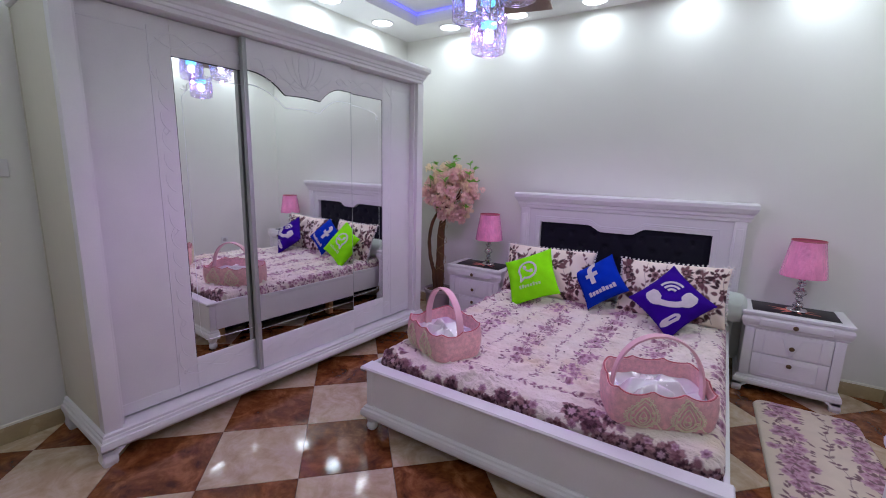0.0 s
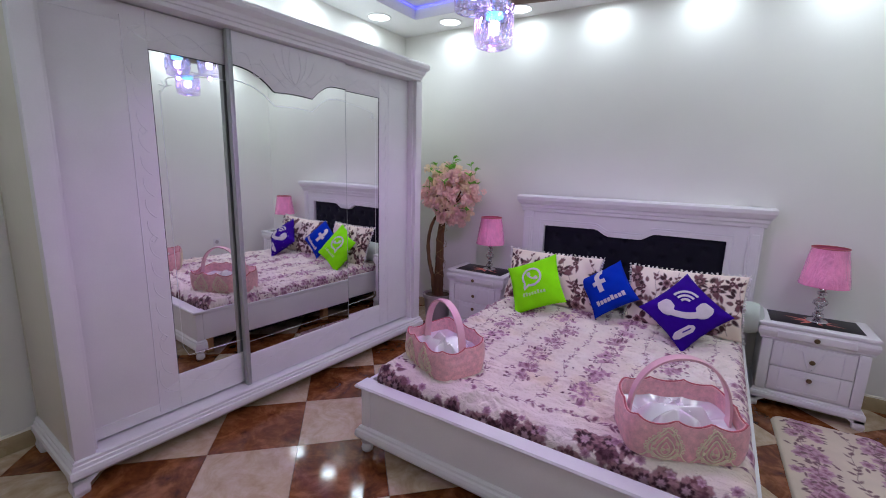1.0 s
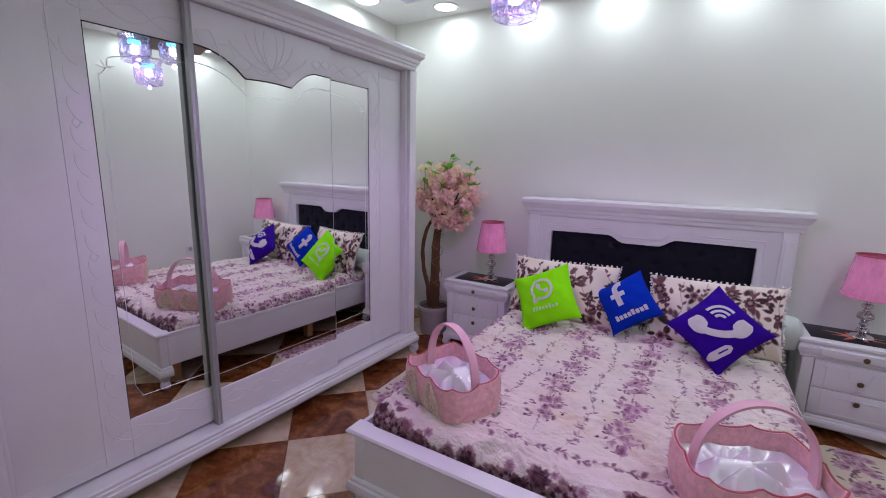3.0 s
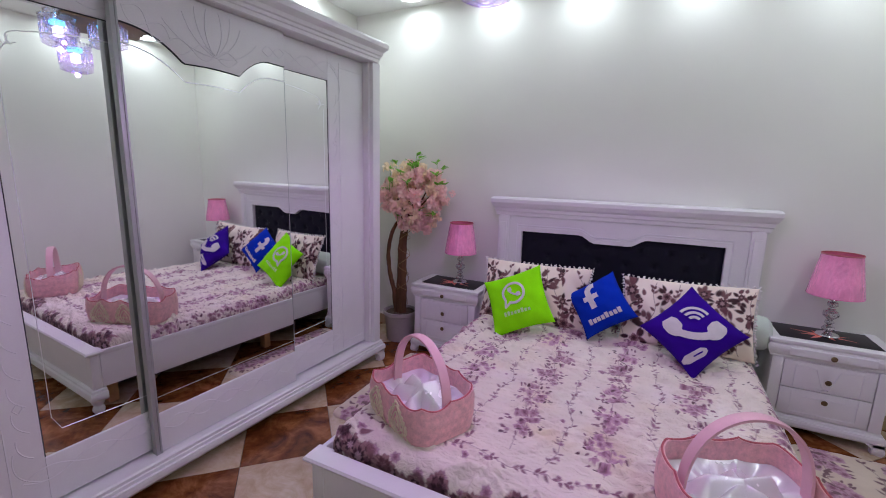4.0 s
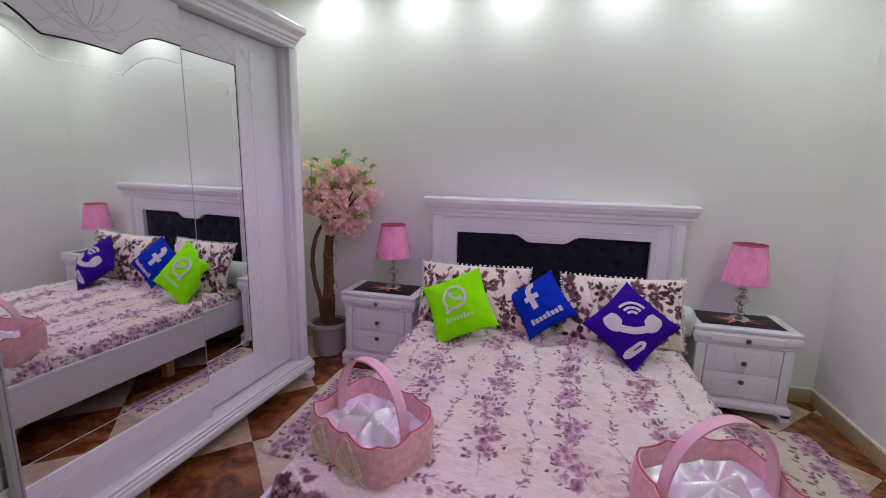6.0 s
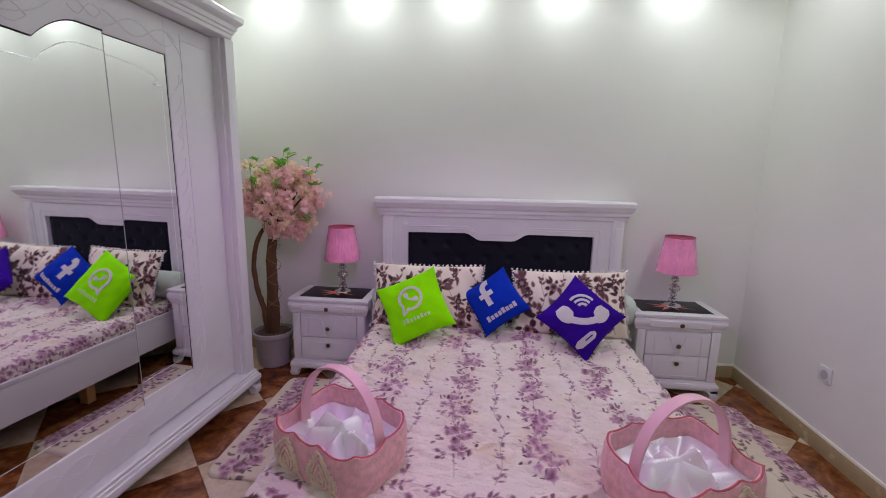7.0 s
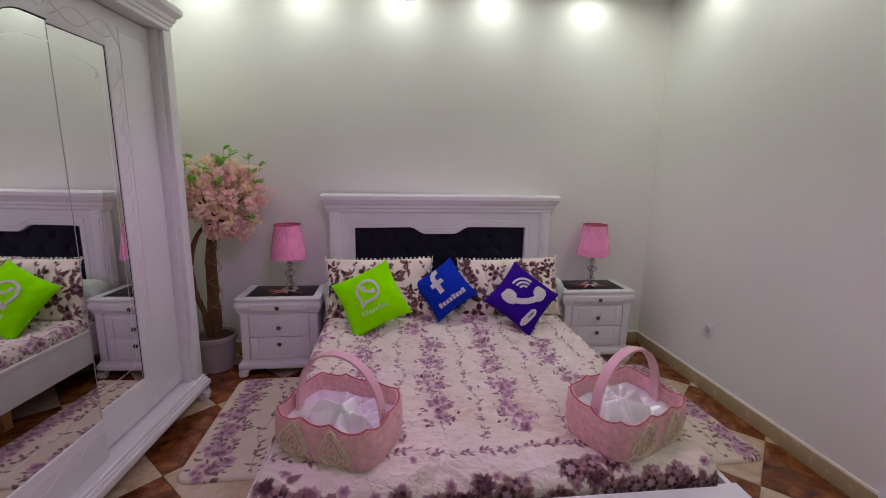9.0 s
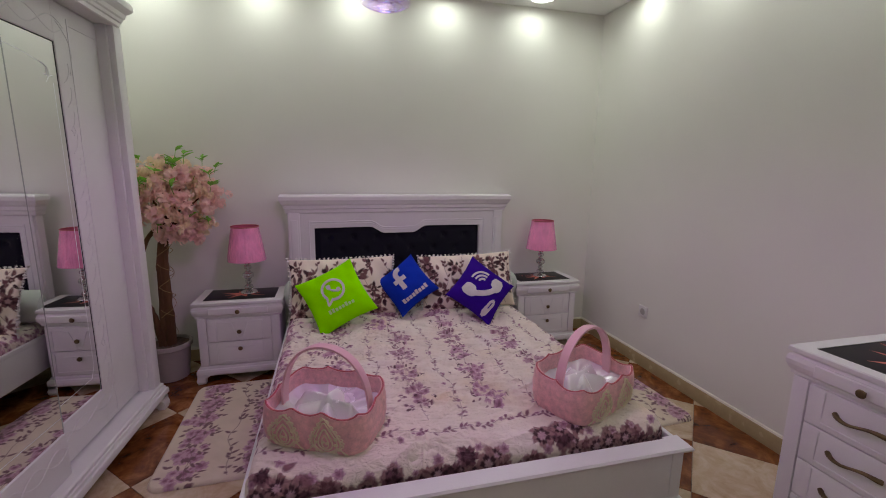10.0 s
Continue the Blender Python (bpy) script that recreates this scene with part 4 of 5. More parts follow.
def floral_pillow(at, tilt, rz, seed, spin=0.0, w=0.70):
    global rng
    rng = np.random.default_rng(seed)
    h, n, m = 0.40, 230, 140
    c = Print(w, h, n, m, (0.88, 0.77, 0.65))
    for k in range(14):
        sl, U, V = c.window(rng.uniform(0, w), rng.uniform(0, h), 0.14)
        c.lay(sl, 0.45 * np.exp(-(U ** 2 + V ** 2) / 0.004), (0.88, 0.80, 0.70) if k % 2 else (0.80, 0.62, 0.48))
    DEEP, WARM, PALE = (0.05, 0.016, 0.018), (0.17, 0.075, 0.075), (0.40, 0.24, 0.23)
    for k in range(6):
        u0 = (0.06 + 0.88 * k / 5) * w
        c.vine(u0, 0.02, h - 0.02, 0.03, 0.04, WARM, 0.85, 0.05)
        v = 0.03 + (0.09 if k % 2 else 0.0)
        while v < h:
            u = u0 + rng.normal(0, 0.03)
            big = rng.uniform(1.1, 1.75)
            for q in range(int(rng.integers(7, 12))):
                a = rng.uniform(0, 6.28)
                f = rng.uniform(0.008, 0.03) * big
                c.leaf(u + f * math.cos(a), v + f * math.sin(a), a + rng.normal(0, 0.5), rng.uniform(0.026, 0.05) * big, rng.uniform(0.014, 0.024) * big, (DEEP, WARM, PLUM2[1], DEEP)[q % 4], rng.uniform(0.75, 1.0))
            c.petals(u + rng.normal(0, 0.006), v, rng.uniform(0.016, 0.03) * big, (WARM, DEEP, PALE) if rng.random() < 0.5 else (PALE, WARM, DEEP), int(rng.integers(5, 8)), 0.9)
            v += rng.uniform(0.1, 0.17)
    X, Zc, D = cushion_shape(w, h, 0.068, n, m, 0.05, 0.42)
    lump = 0.006 * np.sin(18 * X + 3) * np.sin(22 * Zc + 1) + 0.004 * np.sin(47 * X + 30 * Zc)
    amp = np.clip(D / 0.03, 0, 1)
    p = thing("pillow", "cream plush pillow with plum flowers and white pompoms", "pillow", "flowered pillows on the bed")
    p.matrix_basis = Matrix.Translation(at) @ Euler((0, 0, radians(rz))).to_matrix().to_4x4() @ Euler((radians(-tilt), radians(-spin), 0)).to_matrix().to_4x4()
    o = new("cover", cloth("cover", [(np.stack([X, -D + lump * amp, Zc], -1), c.img), (np.stack([X[:, ::-1], D[:, ::-1], Zc[:, ::-1]], -1), c.img)], PILLOW_PRINT))
    o.parent = p
    bm = bmesh.new()
    for k in range(96):
        s = k / 96 * 4
        e, f = int(s), (s % 1) * 2 - 1
        u, v = ((f, 1), (1, -f), (-f, -1), (-1, f))[e]
        x = w / 2 * u * (1 - 0.05 * (1 - v * v) * u * u) * 1.02
        z = h / 2 * v * (1 - 0.05 * (1 - u * u) * v * v) * 1.03
        b = bmesh.new()
        bmesh.ops.create_icosphere(b, subdivisions=1, radius=rng.uniform(0.0055, 0.009))
        for q in b.verts:
            q.co += Vector((x + rng.normal(0, 0.003), rng.normal(0, 0.006), z + rng.normal(0, 0.003)))
        merge(bm, b)
    tagged(part("pompom_trim", bm, POM, p, "row of small white pompoms"), kind="stuff")
    return p


floral_pillow((-2.972, 5.585, 0.612), 21, 2, 11)
floral_pillow((-2.095, 5.58, 0.61), 21, -5, 23, 2.5, 0.68)


def bolster_pillow(x0, x1, y, z, r):
    bm = bmesh.new()
    n, rings = 30, []
    prof = [(0.0, 0.02), (0.0, 0.35), (0.008, 0.7), (0.03, 0.93), (0.07, 1.0)]
    prof = prof + [(x1 - x0 - a, q) for a, q in prof[::-1]]
    for a, q in prof:
        rings.append([bm.verts.new((x0 + a, y + r * q * math.cos(2 * math.pi * k / n) * (1 + 0.02 * math.sin(7 * k)), z + r * q * math.sin(2 * math.pi * k / n))) for k in range(n)])
    for a, b in zip(rings, rings[1:]):
        for k in range(n):
            bm.faces.new((a[k], a[(k + 1) % n], b[(k + 1) % n], b[k]))
    bm.faces.new(rings[0])
    bm.faces.new(rings[-1])
    return bm


solo("bolster", bolster_pillow(-3.37, -1.648, 5.745, 0.532, 0.1), BOLSTER, "long pale mint bolster lying behind the pillows", "bolster")


def stroke(bm, pts, w, surf, n_across=5, lift=0.003):
    """A flat band along (a, b) points, laid on a curved surface; w is a width or a list."""
    P = [Vector(p) for p in pts]
    rows = []
    for i, p in enumerate(P):
        d = (P[min(i + 1, len(P) - 1)] - P[max(i - 1, 0)]).normalized()
        nr = Vector((-d.y, d.x))
        ww = w[i] if isinstance(w, (list, tuple)) else w
        row = []
        for k in range(n_across + 2):
            q = p + nr * ww * (min(max((k - 1) / (n_across - 1), 0), 1) - 0.5)
            up = lift if 0 < k < n_across + 1 else -0.002
            row.append(bm.verts.new(surf(q.x, q.y, up)))
        rows.append(row)
    for a, b in zip(rows, rows[1:]):
        for k in range(len(a) - 1):
            bm.faces.new((a[k], a[k + 1], b[k + 1], b[k]))
    return bm


def dense(pts, step=0.006):
    out = []
    for (a, b), (c, d) in zip(pts, pts[1:]):
        n = max(1, int(math.hypot(c - a, d - b) / step))
        out += [(a + (c - a) * k / n, b + (d - b) * k / n) for k in range(n)]
    return out + [pts[-1]]


def ring(cx, cy, r, a0, a1, n=40):
    return [(cx + r * math.cos(radians(a0 + (a1 - a0) * k / n)), cy + r * math.sin(radians(a0 + (a1 - a0) * k / n))) for k in range(n + 1)]


def handset(cx, cy, size, rot=0.0):
    """Points and widths of a telephone receiver, cups up."""
    pts, ws = [], []
    for k in range(33):
        t = k / 32
        x = -1 + 2 * t
        y = -0.34 * (1 - x * x)
        if abs(x) > 0.6:
            y += 0.75 * (abs(x) - 0.6)
        wdt = 0.29 + 0.36 * max(0, min(1, (abs(x) - 0.5) / 0.2)) - (0.25 * max(0, (abs(x) - 0.9) / 0.1))
        c, s = math.cos(radians(rot)), math.sin(radians(rot))
        pts.append((cx + size * (x * c - y * s), cy + size * (x * s + y * c)))
        ws.append(size * wdt)
    return pts, ws


def badge_cushion(label, material, at, tilt, rz, size, spin, badge, group="bright logo cushions on the bed"):
    w, n = size, 60
    X, Zc, D = cushion_shape(w, w, 0.07, n, n, 0.09, 0.5)
    p = thing("cushion", label, "cushion", group)
    p.matrix_basis = Matrix.Translation(at) @ Euler((0, 0, radians(rz))).to_matrix().to_4x4() @ Euler((radians(-tilt), 0, 0)).to_matrix().to_4x4() @ Euler((0, radians(-spin), 0)).to_matrix().to_4x4()
    one = np.ones((n, n, 3))
    wob = 0.003 * np.sin(60 * X + 20 * Zc) * np.sin(35 * Zc) * np.clip(D / 0.02, 0, 1)
    me = cloth("cover", [(np.stack([X, -D + wob, Zc], -1), one), (np.stack([X[:, ::-1], D[:, ::-1], Zc[:, ::-1]], -1), one)], material)
    o = new("cover", me)
    o.parent = p

    def surf(a, b, up):
        u, v = max(-1, min(1, a / (w / 2))), max(-1, min(1, b / (w / 2)))
        for _ in range(3):
            u = max(-1, min(1, a / (w / 2) / (1 - 0.09 * (1 - v * v) * u * u)))
            v = max(-1, min(1, b / (w / 2) / (1 - 0.09 * (1 - u * u) * v * v)))
        return (a, -0.07 * ((1 - u * u) * (1 - v * v)) ** 0.5 - up - 0.002, b)

    badge(p, surf, w)
    return p


def lime_badge(p, surf, w):
    bm = bmesh.new()
    stroke(bm, ring(0.0, 0.035, 0.066, -122, 212), 0.015, surf)
    stroke(bm, dense([(-0.056, -0.0), (-0.066, -0.048), (-0.03, -0.024)]), 0.013, surf)
    part("applique", bm, FELT, p, "white ring with a pointed tail")
    pts, ws = handset(0.004, 0.04, 0.04, -40)
    part("applique", stroke(bmesh.new(), pts, ws, surf), FELT, p, "white telephone shape")
    for k in range(8):
        a = -0.086 + 0.0215 * k
        tall = 0.024 if k in (0, 1, 5) else 0.017
        part("lettering_bar", stroke(bmesh.new(), dense([(a, -0.098 + tall / 2), (a + 0.015, -0.098 + tall / 2)]), tall, surf), FELT_LIME, p, "pale bar in place of lettering")


def blue_badge(p, surf, w):
    bm = bmesh.new()
    stroke(bm, dense([(-0.028, -0.03), (-0.028, 0.075)]) + ring(0.012, 0.075, 0.04, 180, 75, 14)[1:], 0.034, surf)
    stroke(bm, dense([(-0.068, 0.042), (0.022, 0.042)]), 0.03, surf)
    part("applique", bm, FELT, p, "white hooked bar with a crossbar")
    for k in range(8):
        a = -0.096 + 0.0255 * k
        tall = 0.03 if k in (0, 4, 7) else 0.023
        part("lettering_bar", stroke(bmesh.new(), dense([(a, -0.106 + tall / 2), (a + 0.02, -0.106 + tall / 2)]), tall, surf), FELT, p, "white bar in place of lettering")


def violet_badge(p, surf, w):
    # the badge is upright while the cushion stands on its corner
    c, s = math.cos(radians(-45)), math.sin(radians(-45))
    turn = lambda pts: [(x * c - y * s, x * s + y * c) for x, y in pts]
    pts, ws = handset(0.0, 0.0, 0.125, 0)
    part("applique", stroke(bmesh.new(), turn(pts), ws, surf, 9), FELT, p, "white telephone receiver shape")
    for r in (0.03, 0.055, 0.082):
        part("applique", stroke(bmesh.new(), turn(ring(0.0, 0.028, r, 40, 140, 20)), 0.014, surf), FELT, p, "white curved band")
    bub = dense([(-0.05, -0.178), (0.055, -0.1)])
    n = len(bub)
    ws = [0.042 * min(1, 0.35 + 4 * min(k, n - 1 - k) / n) for k in range(n)]
    part("applique", stroke(bmesh.new(), turn(bub), ws, surf, 7), FELT, p, "white rounded speech bubble")
    part("lettering_bar", stroke(bmesh.new(), turn(dense([(-0.004, -0.144), (0.036, -0.114)])), 0.007, surf, 4, 0.0045), VIOLET, p, "violet bar in place of lettering")


badge_cushion("lime green plush cushion with a white ring and telephone badge", GREEN, (-3.02, 5.385, 0.602), 32, -6, 0.385, 28, lime_badge)
badge_cushion("royal blue plush cushion with a white hooked-bar badge", BLUE, (-2.547, 5.525, 0.617), 29, -14, 0.32, 40, blue_badge)
badge_cushion("deep violet plush cushion with a white telephone badge", VIOLET, (-2.066, 5.365, 0.597), 34, 2, 0.358, 48, violet_badge)


# ---- baskets ----
def basket(at, rz, label, seed, size):
    rs = np.random.default_rng(seed)
    b = thing("basket", label, "basket", "satin baskets on the bed", at=at, rz=rz)
    b.scale = (size, size, size)
    HT = 0.136

    def half(s):
        bulge = math.sin(math.pi * (0.27 + 0.46 * s))
        return 0.160 + 0.034 * bulge + 0.004 * s, 0.110 + 0.03 * bulge + 0.004 * s

    def rim(th):
        """Height of the scalloped edge: peaks at corners and mid-front, low waves between."""
        t = (th % (2 * math.pi)) / (2 * math.pi)
        marks = [0.0, 0.13, 0.2, 0.3, 0.37, 0.5, 0.615, 0.705, 0.795, 0.885, 1.0]
        tops = [0.012, 0.03, 0.034, 0.034, 0.03, 0.012, 0.012, 0.016, 0.016, 0.012, 0.012]
        for k in range(len(marks) - 1):
            if marks[k] <= t <= marks[k + 1]:
                f = (t - marks[k]) / (marks[k + 1] - marks[k])
                sag = 0.02 if t > 0.5 else 0.012
                return HT + tops[k] * (1 - f) + tops[k + 1] * f - sag * math.sin(math.pi * f) ** 0.75
        return HT

    def S(th, s, grow=0.0):
        a, c = half(s)
        ct, st = math.cos(th), math.sin(th)
        k = (abs(ct) ** 4.6 + abs(st) ** 4.6) ** (-1 / 4.6)
        return Vector(((a + grow) * k * ct, (c + grow) * k * st, rim(th) * s))

    n, m = 120, 16
    bm = bmesh.new()
    rows = []
    for j in range(m + 1):
        s = j / m
        row = []
        for i in range(n):
            q = S(2 * math.pi * i / n, s)
            q += Vector((q.x, q.y, 0)).normalized() * (0.002 * math.sin(17 * q.x * 8 + 9 * s) * math.sin(14 * s))
            if j == 0:
                q = Vector((q.x * 0.95, q.y * 0.95, 0))
            row.append(bm.verts.new(q))
        rows.append(row)
    inner = [bm.verts.new(S(2 * math.pi * i / n, 1, -0.01)) for i in range(n)]
    low = [bm.verts.new(S(2 * math.pi * i / n, 0.45, -0.014)) for i in range(n)]
    for a, c in zip(rows + [inner], rows[1:] + [inner, low]):
        for i in range(n):
            bm.faces.new((a[i], a[(i + 1) % n], c[(i + 1) % n], c[i]))
    bm.faces.new(rows[0][::-1])
    part("body", bm, PINK, b, "quilted pink satin body")
    part("piping", tube([S(2 * math.pi * i / n, 1, -0.004) + Vector((0, 0, 0.001)) for i in range(n)], 0.0032, 7, None, True), ROSE, b, "rose piped edge")
    # white lining bunched up into a few loose ridges
    ph = rs.uniform(0, 6)
    folds = [((0.0, 0.01, 0.095 * math.cos(ph + a * 1.15 + rs.uniform(-0.2, 0.2)), 0.062 * math.sin(ph + a * 1.15)), rs.uniform(0.122, 0.15), rs.uniform(1.3, 2.4)) for a in range(5)]

    def gap(x, y, sg):
        x0, y0, x1, y1 = sg
        t = max(0, min(1, ((x - x0) * (x1 - x0) + (y - y0) * (y1 - y0)) / ((x1 - x0) ** 2 + (y1 - y0) ** 2)))
        return math.sqrt((x - x0 - t * (x1 - x0)) ** 2 + (y - y0 - t * (y1 - y0)) ** 2 + 9e-5)

    bm = bmesh.new()
    k = 34
    prev = None
    ph = rs.uniform(0, 6)
    for j in range(k + 1):
        f = 1 - j / k
        row = []
        for i in range(n):
            th = 2 * math.pi * i / n
            q = S(th, 0.62, -0.017)
            x, y = q.x * f, q.y * f
            z = 0.05 + (q.z - 0.05) * f ** 1.6 + 0.007 * math.sin(13 * th + 4 * f + ph) * f * (1 - f) * 4
            z = max(z, max(top - slope * gap(x, y, sg) for sg, top, slope in folds) * (1 - f ** 5) + z * f ** 5)
            row.append(bm.verts.new((x, y, z)))
        if prev:
            for i in range(n):
                bm.faces.new((prev[i], prev[(i + 1) % n], row[(i + 1) % n], row[i]))
        prev = row
    part("lining", bm, SATIN, b, "gathered white satin lining")
    # arched flat handle along the length
    bm = bmesh.new()
    rows = []
    for i in range(41):
        t = math.pi * i / 40
        c = Vector((-0.165 * math.cos(t), 0.0, 0.08 + 0.235 * math.sin(t) ** 0.8))
        o = Vector((-math.cos(t), 0, math.sin(t)))
        rows.append([bm.verts.new(c + o * p + Vector((0, q, 0))) for p, q in ((-0.004, -0.017), (0.004, -0.018), (0.0065, 0), (0.004, 0.018), (-0.004, 0.017))])
    for a, c in zip(rows, rows[1:]):
        for j in range(5):
            bm.faces.new((a[j], a[(j + 1) % 5], c[(j + 1) % 5], c[j]))
    part("handle", bm, HANDLE_PINK, b, "arched pink satin handle")
    # lace motifs on both long sides
    for side in (-1, 1):
        for u0 in (-0.075, 0.062):
            bm = bmesh.new()

            def on(u, s):
                th = side * math.pi / 2 - side * u / 0.19
                return S(th, max(0.06, min(0.97, s)), 0.0035)
            # nested pointed ovals, a beaded outer edge, scrolls inside and a spreading foot
            for mir in (-1, 1):
                for amp, s0, s1, rad in ((0.047, 0.07, 0.93, 0.0026), (0.038, 0.1, 0.84, 0.002), (0.024, 0.16, 0.7, 0.0026), (0.012, 0.22, 0.56, 0.002)):
                    pts = []
                    for i in range(23):
                        t = i / 22
                        pts.append(on(u0 + mir * amp * math.sin(math.pi * t ** 0.8) ** 0.85 * (1 - 0.25 * t), s0 + (s1 - s0) * t))
                    tube(pts, rad, 5, bm)
                for i in range(9):
                    t = 0.1 + 0.84 * i / 8
                    c0, s0 = 0.053 * math.sin(math.pi * t ** 0.8) ** 0.85 * (1 - 0.25 * t), 0.07 + 0.88 * t
                    tube([on(u0 + mir * c0 + 0.0045 * math.cos(a), s0 + 0.032 * math.sin(a)) for a in [0.7 * q for q in range(10)]], 0.0019, 4, bm)
                for c0, s0, r in ((0.03, 0.36, 0.006), (0.03, 0.52, 0.006), (0.017, 0.72, 0.005), (0.006, 0.36, 0.005)):
                    pts = [on(u0 + mir * c0 + r * (1 - 0.05 * i) * math.cos(0.6 * i), s0 + r / 0.14 * (1 - 0.05 * i) * math.sin(0.6 * i)) for i in range(17)]
                    tube(pts, 0.002, 4, bm)
                tube([on(u0 + mir * (0.012 + 0.05 * t), 0.1 + 0.22 * math.sin(math.pi * t) ** 2 * (1 - 0.4 * t)) for t in [q / 14 for q in range(15)]], 0.0024, 5, bm)
            part("lace_motif", bm, LACE, b, "raised cream lace motif")
    return b


basket((-3.07, 4.235, 0.424), -27, "pink satin basket with white lining and arched handle", 2, 1.06)
basket((-2.003, 4.2, 0.424), 24, "pink satin basket with white lining and lace motifs", 3, 1.06)


# ---- bedside cabinets and table lamps ----
def knob_bm():
    return lathe([(0.004, 0.0), (0.005, 0.012), (0.012, 0.015), (0.0145, 0.02), (0.012, 0.025), (0.003, 0.027)], 18)


def star_bm(r0, r1, n, z, turn=0.0):
    bm = bmesh.new()
    c = bm.verts.new((0, 0, z))
    ring_v = []
    for k in range(2 * n):
        r = (r1 * (1 if k % 4 else 0.75)) if k % 2 == 0 else r0
        a = math.pi * k / n + turn
        ring_v.append(bm.verts.new((r * math.cos(a), 0.62 * r * math.sin(a), z)))
    for k in range(2 * n):
        bm.faces.new((c, ring_v[k], ring_v[(k + 1) % (2 * n)]))
    for f in bm.faces:
        f.normal_update()
    if bm.faces[:][0].normal.z < 0:
        bmesh.ops.reverse_faces(bm, faces=bm.faces)
    return bm


def cabinet(at, w, dpt, h, name, label, group, drawers, split):
    """A small cabinet: front towards -y, origin at the floor under the middle of its front."""
    c = thing(name, label, "cabinet", group, at=at)
    x0, x1 = -w / 2 + 0.02, w / 2 - 0.02
    yb = dpt
    part("body", box((x0, 0.025, 0.1), (x1, yb, h - 0.1), 0.003), WHITE, c)
    bandp = [(0.004, h - 0.105), (0.012, h - 0.1), (0.012, h - 0.09), (0.016, h - 0.084), (0.024, h - 0.066), (0.026, h - 0.05), (0.022, h - 0.034), (0.014, h - 0.026), (0.014, h - 0.022), (0.024, h - 0.018), (0.024, h - 0.004), (0.02, h), (-0.03, h), (-0.03, h - 0.105)]
    loop = [(x0, yb), (x0, 0.025), (x1, 0.025), (x1, yb)]
    part("top_moulding", moulding(loop, bandp), WHITE, c, "rounded white frieze and rim")
    part("top_board", box((x0, 0.03, h - 0.03), (x1, yb, h - 0.006), 0), WHITE, c)
    part("glass_top", box((x0 + 0.022, 0.047, h - 0.006), (x1 - 0.022, yb - 0.02, h - 0.002), 0.001), BLACK_GLASS, c, "black glass inset")
    part("star_print", star_bm(0.05, 0.165, 8, h - 0.001, 0.3), STAR, c, "coral flower print on the glass", m=pose(0 if dpt < 0.5 else -0.3, 0.19 if dpt < 0.5 else 0.27, 0) @ Matrix.Diagonal((1, 1, 1, 1) if dpt < 0.5 else (1.5, 1.7, 1, 1)))
    basep = [(-0.03, 0.115), (0.004, 0.115), (0.01, 0.108), (0.012, 0.098), (0.02, 0.094), (0.024, 0.082), (0.024, 0.062), (0.016, 0.052), (-0.03, 0.052)]
    part("plinth", moulding(loop, basep), WHITE, c)
    for fx, fy, rz in ((x1 + 0.022, 0.002, 0), (x0 - 0.022, 0.002, -90), (x1 + 0.01, yb - 0.01, 90), (x0 - 0.01, yb - 0.01, 180)):
        part("foot", bracket_foot(1.0, 0.056), WHITE, c, m=pose(fx, fy, 0, 0, 0, rz))
    for xs in (x0, x1 - 0.055):
        part("pilaster", box((xs + 0.002, 0.012, 0.115), (xs + 0.053, 0.03, h - 0.105), 0.003), WHITE, c)
    # frieze drawer
    fd = part("drawer", box((x0 + 0.07, -0.004, h - 0.083), (x1 - 0.07, 0.02, h - 0.037), 0.008, None, 3), WHITE, c, "narrow frieze drawer")
    for kx in ((0,) if split else (-0.29 * w, 0.29 * w)):
        part("knob", knob_bm(), BRASS, fd, "aged brass knob", m=pose(kx, -0.004, h - 0.06, 90))
    # lower drawers
    zlo, zhi = 0.122, h - 0.112
    for k in range(drawers):
        a = zlo + (zhi - zlo) * k / drawers + 0.002
        b2 = zlo + (zhi - zlo) * (k + 1) / drawers - 0.002
        d = part("drawer", box((x0 + 0.058, 0.012, a), (x1 - 0.058, 0.03, b2), 0.003), WHITE, c, "white drawer front")
        bm = bmesh.new()
        l, r2 = x0 + 0.11, x1 - 0.11
        if split and k == drawers - 1:
            pts = [(l, a + 0.004), (l, b2 - 0.02), (l + 0.04, b2 - 0.02), (l + 0.09, b2 - 0.028), (l + 0.125, a + 0.022), (l + 0.16, a + 0.012), (r2 - 0.16, a + 0.012), (r2 - 0.125, a + 0.022), (r2 - 0.09, b2 - 0.028), (r2 - 0.04, b2 - 0.02), (r2, b2 - 0.02), (r2, a + 0.004)]
            tube([(x, 0.0115, z) for x, z in pts], 0.0026, 5, bm)
        else:
            pts = [(l, b2 - 0.006), (l, a + 0.02), (r2, a + 0.02), (r2, b2 - 0.006)]
            tube([(x, 0.0115, z) for x, z in pts], 0.0026, 5, bm)
            if split:
                tube([(x, 0.0115, b2 - 0.035) for x in (l + 0.05, r2 - 0.05)], 0.0028, 5, bm)
        part("carving", bm, EDGE, d, "carved panel line")
